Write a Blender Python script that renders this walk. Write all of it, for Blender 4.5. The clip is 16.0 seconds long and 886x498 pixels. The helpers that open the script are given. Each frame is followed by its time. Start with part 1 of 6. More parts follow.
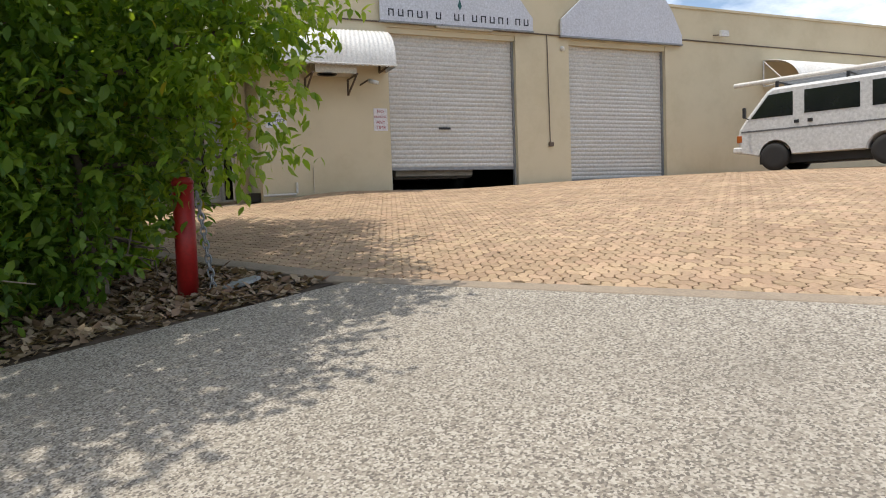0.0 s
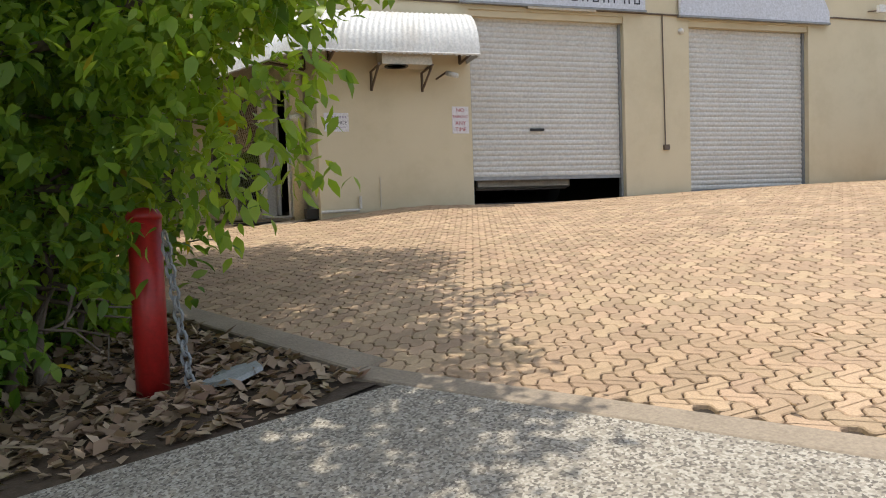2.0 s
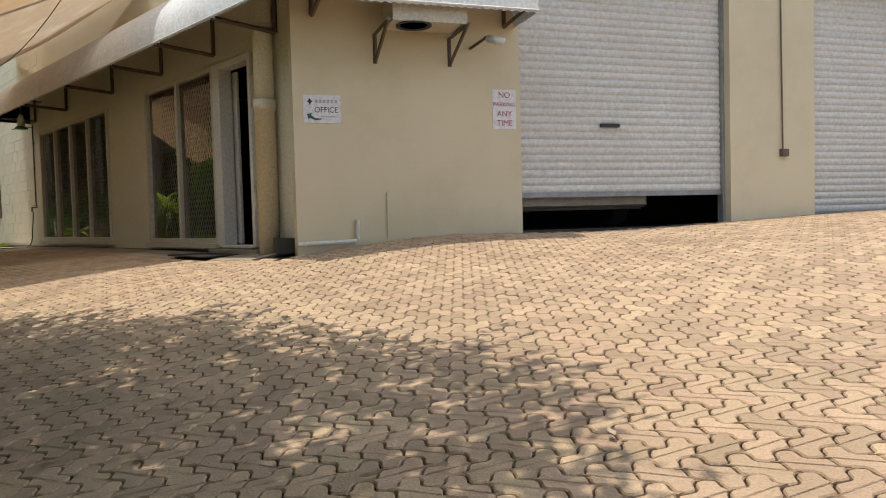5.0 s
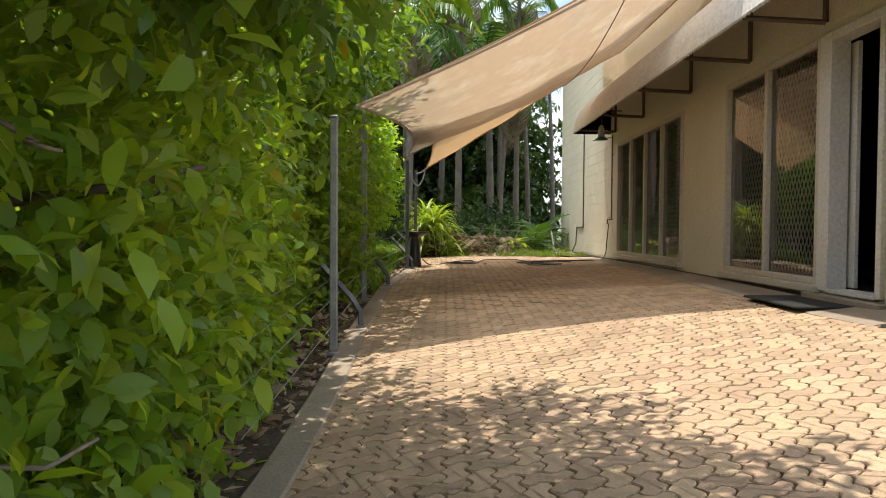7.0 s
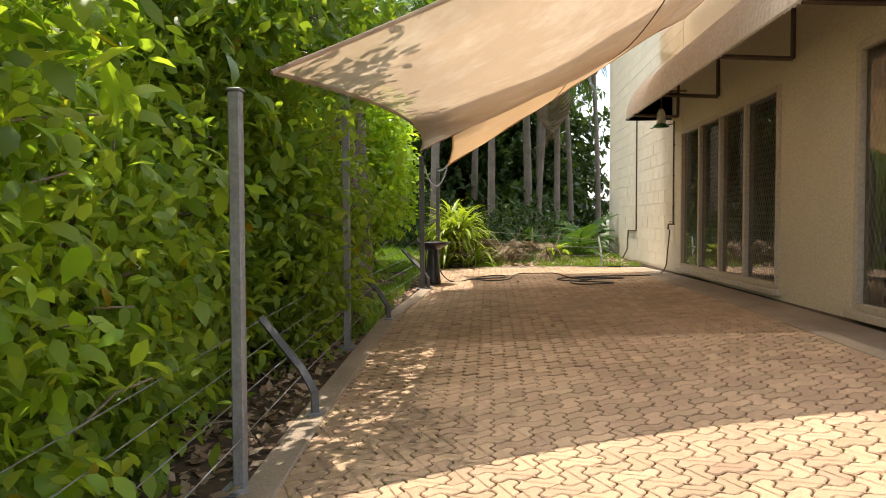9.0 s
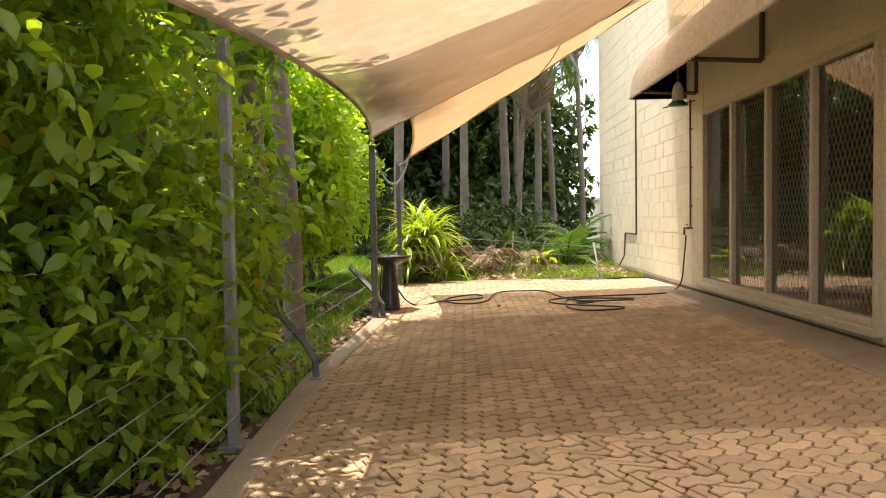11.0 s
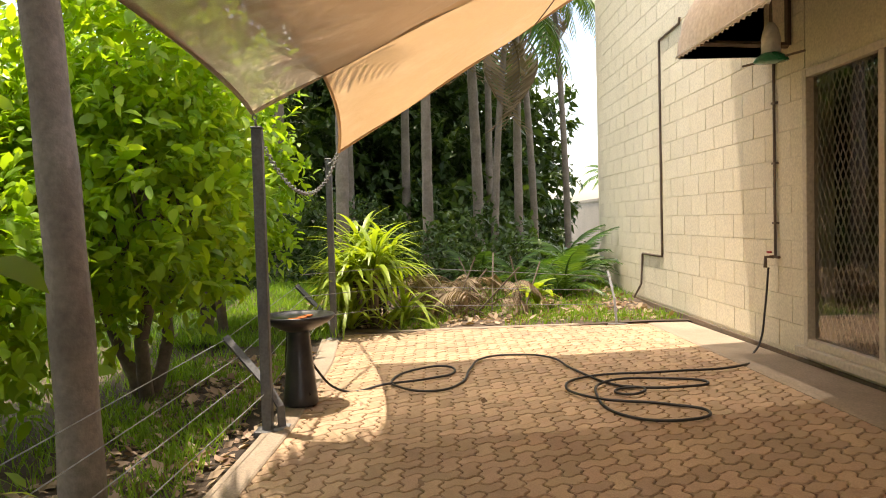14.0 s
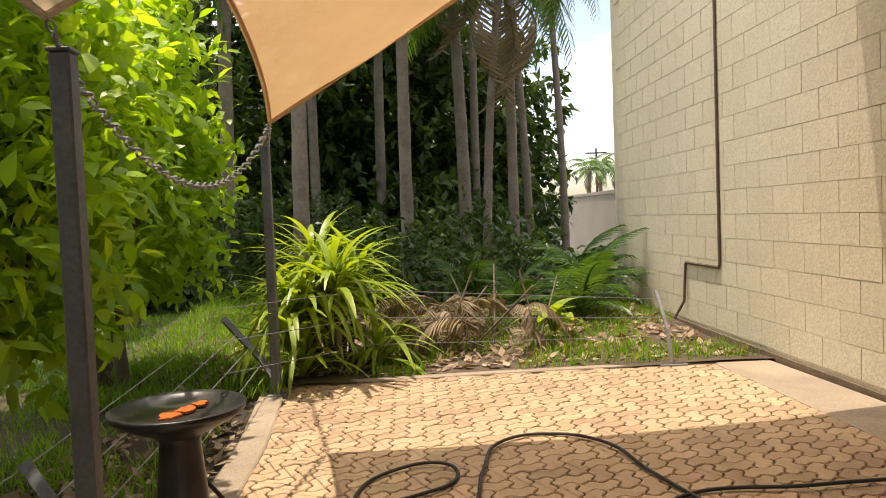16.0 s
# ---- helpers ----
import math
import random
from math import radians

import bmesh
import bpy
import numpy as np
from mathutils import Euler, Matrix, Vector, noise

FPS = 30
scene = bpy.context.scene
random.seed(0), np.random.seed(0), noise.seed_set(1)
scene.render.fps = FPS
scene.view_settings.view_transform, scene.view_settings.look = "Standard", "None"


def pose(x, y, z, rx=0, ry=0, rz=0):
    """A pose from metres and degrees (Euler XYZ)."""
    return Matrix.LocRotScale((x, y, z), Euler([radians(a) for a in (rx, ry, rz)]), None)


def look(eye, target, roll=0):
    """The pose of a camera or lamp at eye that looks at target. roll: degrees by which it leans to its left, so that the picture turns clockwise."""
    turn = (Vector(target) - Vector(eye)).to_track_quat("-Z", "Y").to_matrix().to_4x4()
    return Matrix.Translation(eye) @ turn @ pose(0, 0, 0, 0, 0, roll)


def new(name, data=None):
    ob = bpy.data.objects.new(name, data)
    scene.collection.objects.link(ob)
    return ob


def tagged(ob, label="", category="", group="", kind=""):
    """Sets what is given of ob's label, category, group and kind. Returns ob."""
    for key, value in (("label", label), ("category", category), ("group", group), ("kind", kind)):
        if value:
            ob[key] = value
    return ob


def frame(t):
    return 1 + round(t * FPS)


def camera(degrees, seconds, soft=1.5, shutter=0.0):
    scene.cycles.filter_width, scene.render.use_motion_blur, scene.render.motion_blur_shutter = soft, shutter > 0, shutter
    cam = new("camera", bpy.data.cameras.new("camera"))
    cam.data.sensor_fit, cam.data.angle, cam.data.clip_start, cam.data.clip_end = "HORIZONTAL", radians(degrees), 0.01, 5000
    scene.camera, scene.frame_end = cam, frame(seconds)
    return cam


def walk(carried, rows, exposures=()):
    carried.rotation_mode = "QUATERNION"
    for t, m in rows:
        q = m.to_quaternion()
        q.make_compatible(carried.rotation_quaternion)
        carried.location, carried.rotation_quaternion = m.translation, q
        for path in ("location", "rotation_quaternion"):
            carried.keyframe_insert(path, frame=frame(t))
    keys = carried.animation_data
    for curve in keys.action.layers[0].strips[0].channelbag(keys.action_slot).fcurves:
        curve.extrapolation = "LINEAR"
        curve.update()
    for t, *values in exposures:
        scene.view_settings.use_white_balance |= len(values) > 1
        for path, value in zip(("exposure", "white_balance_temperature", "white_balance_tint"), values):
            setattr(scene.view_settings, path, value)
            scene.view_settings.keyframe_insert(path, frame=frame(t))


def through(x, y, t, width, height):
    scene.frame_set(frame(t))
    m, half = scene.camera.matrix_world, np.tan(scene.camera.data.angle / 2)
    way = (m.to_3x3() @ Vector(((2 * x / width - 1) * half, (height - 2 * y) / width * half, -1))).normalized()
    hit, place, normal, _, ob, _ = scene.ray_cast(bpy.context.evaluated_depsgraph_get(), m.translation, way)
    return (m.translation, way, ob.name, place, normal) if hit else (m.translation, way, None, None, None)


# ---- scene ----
cam = camera(63.3, 16.0, soft=1.0)
PATH = [
    (0, (-0.572, 1.495, 1.818), (-1.883, 3.0, 1.7), -2.0),
    (0.5, (-0.938, 1.829, 1.857), (-2.301, 3.287, 1.744), -2.0),
    (1, (-1.319, 2.213, 1.893), (-2.737, 3.62, 1.783), -1.9),
    (1.5, (-1.679, 2.603, 1.955), (-3.139, 3.965, 1.848), -1.9),
    (2, (-2.034, 2.977, 2.029), (-3.508, 4.325, 1.927), -2.0),
    (2.5, (-2.389, 3.366, 2.105), (-3.851, 4.727, 2.001), -1.8),
    (3, (-2.741, 3.737, 2.163), (-4.178, 5.125, 2.063), -1.8),
    (3.2, (-2.919, 3.891, 2.181), (-4.341, 5.294, 2.086), -1.8),
    (5.3, (-4.995, 5.002, 2.303), (-6.461, 6.36, 2.23), -1.4),
    (5.5, (-5.142, 5.107, 2.328), (-6.685, 6.377, 2.258), -1.3),
    (6, (-5.58, 5.339, 2.369), (-7.383, 6.204, 2.313), -0.8),
    (6.5, (-6.048, 5.465, 2.436), (-8.014, 5.831, 2.388), -0.0),
    (7, (-6.532, 5.596, 2.497), (-8.531, 5.586, 2.443), 0.4),
    (7.5, (-7.072, 5.706, 2.567), (-9.065, 5.551, 2.504), 0.3),
    (8, (-7.603, 5.762, 2.639), (-9.594, 5.591, 2.569), 0.1),
    (8.5, (-8.134, 5.825, 2.714), (-10.127, 5.674, 2.643), -0.1),
    (9, (-8.673, 5.845, 2.737), (-10.668, 5.717, 2.663), -0.2),
    (9.2, (-8.888, 5.847, 2.757), (-10.883, 5.73, 2.68), -0.2),
    (11.3, (-11.235, 5.891, 2.861), (-13.233, 5.842, 2.779), -1.0),
    (11.5, (-11.468, 5.906, 2.869), (-13.466, 5.864, 2.788), -1.0),
    (12, (-11.994, 5.919, 2.91), (-13.992, 5.891, 2.834), -1.1),
    (12.5, (-12.516, 5.934, 2.96), (-14.514, 5.922, 2.881), -1.1),
    (13, (-13.03, 5.959, 2.998), (-15.029, 5.96, 2.924), -1.2),
    (13.5, (-13.524, 5.933, 3.013), (-15.522, 5.952, 2.938), -1.3),
    (14, (-14.03, 5.933, 3.043), (-16.028, 5.967, 2.965), -1.6),
    (14.5, (-14.562, 5.916, 3.062), (-16.559, 5.967, 2.98), -1.8),
    (15, (-15.079, 5.965, 3.033), (-17.077, 6.028, 2.965), -2.2),
    (15.5, (-15.547, 5.957, 3.044), (-17.545, 6.028, 2.976), -2.2),
    (16, (-16.105, 5.905, 3.1), (-18.1, 6.0, 3.01), -2.2),
]
EXPOSURES = [(0.0, 0.25, 6500, 10), (2.0, 0.4, 6500, 9), (3.0, 0.4, 6500, 9), (5.5, 0.45, 6500, 9), (7.0, 0.95, 6600, 10), (9.0, 1.25, 6900, 15), (11.5, 1.75, 7400, 16), (13.0, 1.7, 7500, 16), (14.0, 1.52, 7500, 16), (16.0, 1.07, 7600, 16)]
walk(cam, [(t, look(eye, target, roll)) for t, eye, target, roll in PATH], EXPOSURES)

# ---------------------------------------------------------------- light
SUN = Vector((-0.11, -0.15, 1.0)).normalized()
world = bpy.data.worlds.new("sky")
scene.world = world
world.use_nodes = True
wn, wl = world.node_tree.nodes, world.node_tree.links
sky = wn.new("ShaderNodeTexSky")
sky.sky_type = "NISHITA"
sky.sun_disc = False
sky.sun_elevation = math.asin(SUN.z)
sky.sun_rotation = math.atan2(SUN.x, SUN.y)
sky.dust_density = 2.0
sky.ozone_density = 1.2
# scattered fair-weather cloud over the blue
wco = wn.new("ShaderNodeTexCoord")
wnoise = wn.new("ShaderNodeTexNoise")
wnoise.inputs["Scale"].default_value = 3.0
wnoise.inputs["Detail"].default_value = 9.0
wnoise.inputs["Roughness"].default_value = 0.58
wmap = wn.new("ShaderNodeMapping")
wmap.inputs["Scale"].default_value = (1.0, 1.0, 2.6)
wl.new(wco.outputs["Generated"], wmap.inputs["Vector"])
wl.new(wmap.outputs["Vector"], wnoise.inputs["Vector"])
wramp = wn.new("ShaderNodeValToRGB")
wramp.color_ramp.elements[0].position, wramp.color_ramp.elements[1].position = 0.44, 0.62
wl.new(wnoise.outputs["Fac"], wramp.inputs["Fac"])
wmix = wn.new("ShaderNodeMix")
wmix.data_type = "RGBA"
wmix.inputs[7].default_value = (8.6, 8.9, 9.4, 1)
wl.new(wramp.outputs["Color"], wmix.inputs[0])
wl.new(sky.outputs["Color"], wmix.inputs[6])
bg = wn["Background"]
bg.inputs["Strength"].default_value = 0.15
wl.new(wmix.outputs[2], bg.inputs["Color"])

sun_data = bpy.data.lights.new("sun", "SUN")
sun_data.energy, sun_data.angle, sun_data.color = 3.1, radians(0.55), (1.0, 0.95, 0.86)
sun = new("sun", sun_data)
sun.matrix_world = look(SUN * 60, (0, 0, 0))

# ---------------------------------------------------------------- materials


def lin(c):
    return (c[0], c[1], c[2], 1.0)


def surface(name, a, b, scale=3.0, rough=0.7, bump=0.15, grain=60.0, stain=None, stain_scale=0.7, stain_amount=0.5, metal=0.0, spec=0.4,
            random_amount=0.0, island=0.0, speckle=None, speckle_scale=120.0, joints=None, mottle=0.35):
    """A world-space two-scale procedural surface: broad mottling, fine grain with relief, optional stains, flecks and painted-over block joints."""
    m = bpy.data.materials.new(name)
    m.use_nodes = True
    n, l = m.node_tree.nodes, m.node_tree.links
    p = n["Principled BSDF"]
    geo = n.new("ShaderNodeNewGeometry")
    pos = geo.outputs["Position"]

    def noise_tex(sc, detail=5.0, rgh=0.6):
        t = n.new("ShaderNodeTexNoise")
        t.inputs["Scale"].default_value, t.inputs["Detail"].default_value, t.inputs["Roughness"].default_value = sc, detail, rgh
        l.new(pos, t.inputs["Vector"])
        return t.outputs["Fac"]

    def mix(fac, c1, c2, kind="MIX"):
        x = n.new("ShaderNodeMix")
        x.data_type, x.blend_type = "RGBA", kind
        for socket, v in ((x.inputs[0], fac), (x.inputs[6], c1), (x.inputs[7], c2)):
            if isinstance(v, (tuple, float)):
                socket.default_value = v
            else:
                l.new(v, socket)
        return x.outputs[2]

    def ramp(fac, lo, hi):
        r = n.new("ShaderNodeMapRange")
        r.inputs["From Min"].default_value, r.inputs["From Max"].default_value = lo, hi
        l.new(fac, r.inputs["Value"])
        return r.outputs["Result"]

    broad = noise_tex(scale)
    fine = noise_tex(grain, 3.0)
    col = mix(ramp(broad, 0.3, 0.7), lin(a), lin(b))
    col = mix(ramp(fine, 0.25, 0.75), col, mix(mottle, col, (0, 0, 0, 1)))
    if speckle:
        v = n.new("ShaderNodeTexVoronoi")
        v.inputs["Scale"].default_value = speckle_scale
        l.new(pos, v.inputs["Vector"])
        sep = n.new("ShaderNodeSeparateColor")
        l.new(v.outputs["Color"], sep.inputs["Color"])
        col = mix(ramp(sep.outputs["Red"], 0.35, 0.85), col, lin(speckle[0]))
        col = mix(ramp(sep.outputs["Green"], 0.72, 0.8), col, lin(speckle[1]))
    if stain:
        s = noise_tex(stain_scale, 8.0, 0.7)
        f = ramp(s, 0.48, 0.72)
        k = n.new("ShaderNodeMath")
        k.operation = "MULTIPLY"
        k.inputs[1].default_value = stain_amount
        l.new(f, k.inputs[0])
        col = mix(k.outputs[0], col, lin(stain))
    if random_amount or island:
        src = n.new("ShaderNodeObjectInfo").outputs["Random"] if random_amount else geo.outputs["Random Per Island"]
        hsv = n.new("ShaderNodeHueSaturation")
        amount = random_amount or island
        val = n.new("ShaderNodeMapRange")
        val.inputs["To Min"].default_value, val.inputs["To Max"].default_value = 1 - amount, 1 + amount
        l.new(src, val.inputs["Value"])
        l.new(val.outputs["Result"], hsv.inputs["Value"])
        hue = n.new("ShaderNodeMapRange")
        hue.inputs["To Min"].default_value, hue.inputs["To Max"].default_value = 0.5 - amount * 0.035, 0.5 + amount * 0.035
        wn2 = n.new("ShaderNodeTexWhiteNoise")
        wn2.noise_dimensions = "1D"
        l.new(src, wn2.inputs["W"])
        l.new(wn2.outputs["Value"], hue.inputs["Value"])
        l.new(hue.outputs["Result"], hsv.inputs["Hue"])
        l.new(col, hsv.inputs["Color"])
        col = hsv.outputs["Color"]
    height = fine
    if joints:
        brick = n.new("ShaderNodeTexBrick")
        brick.inputs["Scale"].default_value = 1.0
        brick.inputs["Brick Width"].default_value, brick.inputs["Row Height"].default_value = 0.4, 0.2
        brick.inputs["Mortar Size"].default_value, brick.inputs["Mortar Smooth"].default_value = 0.004, 0.6
        comb = n.new("ShaderNodeCombineXYZ")
        sep2 = n.new("ShaderNodeSeparateXYZ")
        l.new(pos, sep2.inputs[0])
        along = n.new("ShaderNodeVectorMath")
        along.operation = "DOT_PRODUCT"
        along.inputs[1].default_value = joints
        l.new(pos, along.inputs[0])
        l.new(along.outputs["Value"], comb.inputs[0])
        l.new(sep2.outputs["Z"], comb.inputs[1])
        l.new(comb.outputs[0], brick.inputs["Vector"])
        jm = n.new("ShaderNodeMath")
        jm.operation = "MULTIPLY_ADD"
        jm.inputs[1].default_value = -0.6
        l.new(brick.outputs["Fac"], jm.inputs[0])
        l.new(fine, jm.inputs[2])
        height = jm.outputs[0]
    bm_ = n.new("ShaderNodeBump")
    bm_.inputs["Strength"].default_value, bm_.inputs["Distance"].default_value = bump, 0.01
    l.new(height, bm_.inputs["Height"])
    l.new(bm_.outputs["Normal"], p.inputs["Normal"])
    l.new(col, p.inputs["Base Color"])
    rr = n.new("ShaderNodeMapRange")
    rr.inputs["To Min"].default_value, rr.inputs["To Max"].default_value = max(0.03, rough - 0.12), min(1.0, rough + 0.1)
    l.new(broad, rr.inputs["Value"])
    l.new(rr.outputs["Result"], p.inputs["Roughness"])
    p.inputs["Metallic"].default_value = metal
    p.inputs["Specular IOR Level"].default_value = spec
    return m


def leaf_material(name, a, b, yellow=0.0, through=0.45, rough=0.38):
    """Thin leaves: diffuse and translucent, waxy sheen, each leaf its own tone."""
    m = bpy.data.materials.new(name)
    m.use_nodes = True
    n, l = m.node_tree.nodes, m.node_tree.links
    p, out = n["Principled BSDF"], n["Material Output"]
    geo = n.new("ShaderNodeNewGeometry")
    r = n.new("ShaderNodeValToRGB")
    r.color_ramp.elements[0].color, r.color_ramp.elements[1].color = lin(a), lin(b)
    if yellow:
        e = r.color_ramp.elements.new(1 - yellow)
        e.color = lin(b)
        r.color_ramp.elements[2].color = (0.34, 0.24, 0.02, 1)
        r.color_ramp.elements[2].position = min(1.0, 1 - yellow + 0.02)
    l.new(geo.outputs["Random Per Island"], r.inputs["Fac"])
    nz = n.new("ShaderNodeTexNoise")
    nz.inputs["Scale"].default_value = 1.3
    l.new(geo.outputs["Position"], nz.inputs["Vector"])
    mx = n.new("ShaderNodeMix")
    mx.data_type, mx.blend_type = "RGBA", "MULTIPLY"
    mr = n.new("ShaderNodeMapRange")
    mr.inputs["From Min"].default_value, mr.inputs["From Max"].default_value = 0.35, 0.65
    mr.inputs["To Min"].default_value, mr.inputs["To Max"].default_value = 0.0, 0.45
    l.new(nz.outputs["Fac"], mr.inputs["Value"])
    l.new(mr.outputs["Result"], mx.inputs[0])
    l.new(r.outputs["Color"], mx.inputs[6])
    mx.inputs[7].default_value = (0.55, 0.7, 0.45, 1)
    l.new(mx.outputs[2], p.inputs["Base Color"])
    p.inputs["Roughness"].default_value = rough
    p.inputs["Specular IOR Level"].default_value = 0.35
    tr = n.new("ShaderNodeBsdfTranslucent")
    tint = n.new("ShaderNodeMix")
    tint.data_type, tint.blend_type = "RGBA", "MULTIPLY"
    tint.inputs[0].default_value = 1.0
    tint.inputs[7].default_value = (1.9, 1.7, 0.55, 1)
    l.new(mx.outputs[2], tint.inputs[6])
    l.new(tint.outputs[2], tr.inputs["Color"])
    ms = n.new("ShaderNodeMixShader")
    ms.inputs[0].default_value = through
    l.new(p.outputs[0], ms.inputs[1])
    l.new(tr.outputs[0], ms.inputs[2])
    l.new(ms.outputs[0], out.inputs["Surface"])
    return m


def glass_material(name, tint, rough=0.0):
    m = bpy.data.materials.new(name)
    m.use_nodes = True
    p = m.node_tree.nodes["Principled BSDF"]
    p.inputs["Base Color"].default_value = lin(tint)
    p.inputs["Transmission Weight"].default_value = 1.0
    p.inputs["Roughness"].default_value = rough
    p.inputs["IOR"].default_value = 1.45
    return m


def fabric_material(name, col, stain):
    """Knitted shade cloth: weave relief, water stains, light coming through."""
    m = surface(name, col, tuple(c * 0.72 for c in col), 1.6, 0.9, 0.25, 220.0, stain=stain, stain_scale=1.6, stain_amount=0.55)
    n, l = m.node_tree.nodes, m.node_tree.links
    p, out = n["Principled BSDF"], n["Material Output"]
    tr = n.new("ShaderNodeBsdfTranslucent")
    src = p.inputs["Base Color"].links[0].from_socket
    t2 = n.new("ShaderNodeMix")
    t2.data_type, t2.blend_type = "RGBA", "MULTIPLY"
    t2.inputs[0].default_value = 1.0
    t2.inputs[7].default_value = (1.05, 0.93, 0.77, 1)
    l.new(src, t2.inputs[6])
    l.new(t2.outputs[2], tr.inputs["Color"])
    ms = n.new("ShaderNodeMixShader")
    ms.inputs[0].default_value = 0.52
    l.new(p.outputs[0], ms.inputs[1])
    l.new(tr.outputs[0], ms.inputs[2])
    # the open knit lets part of the light straight through
    holes = n.new("ShaderNodeBsdfTransparent")
    knit = n.new("ShaderNodeMixShader")
    knit.inputs[0].default_value = 0.16
    l.new(ms.outputs[0], knit.inputs[1])
    l.new(holes.outputs[0], knit.inputs[2])
    l.new(knit.outputs[0], out.inputs["Surface"])
    return m


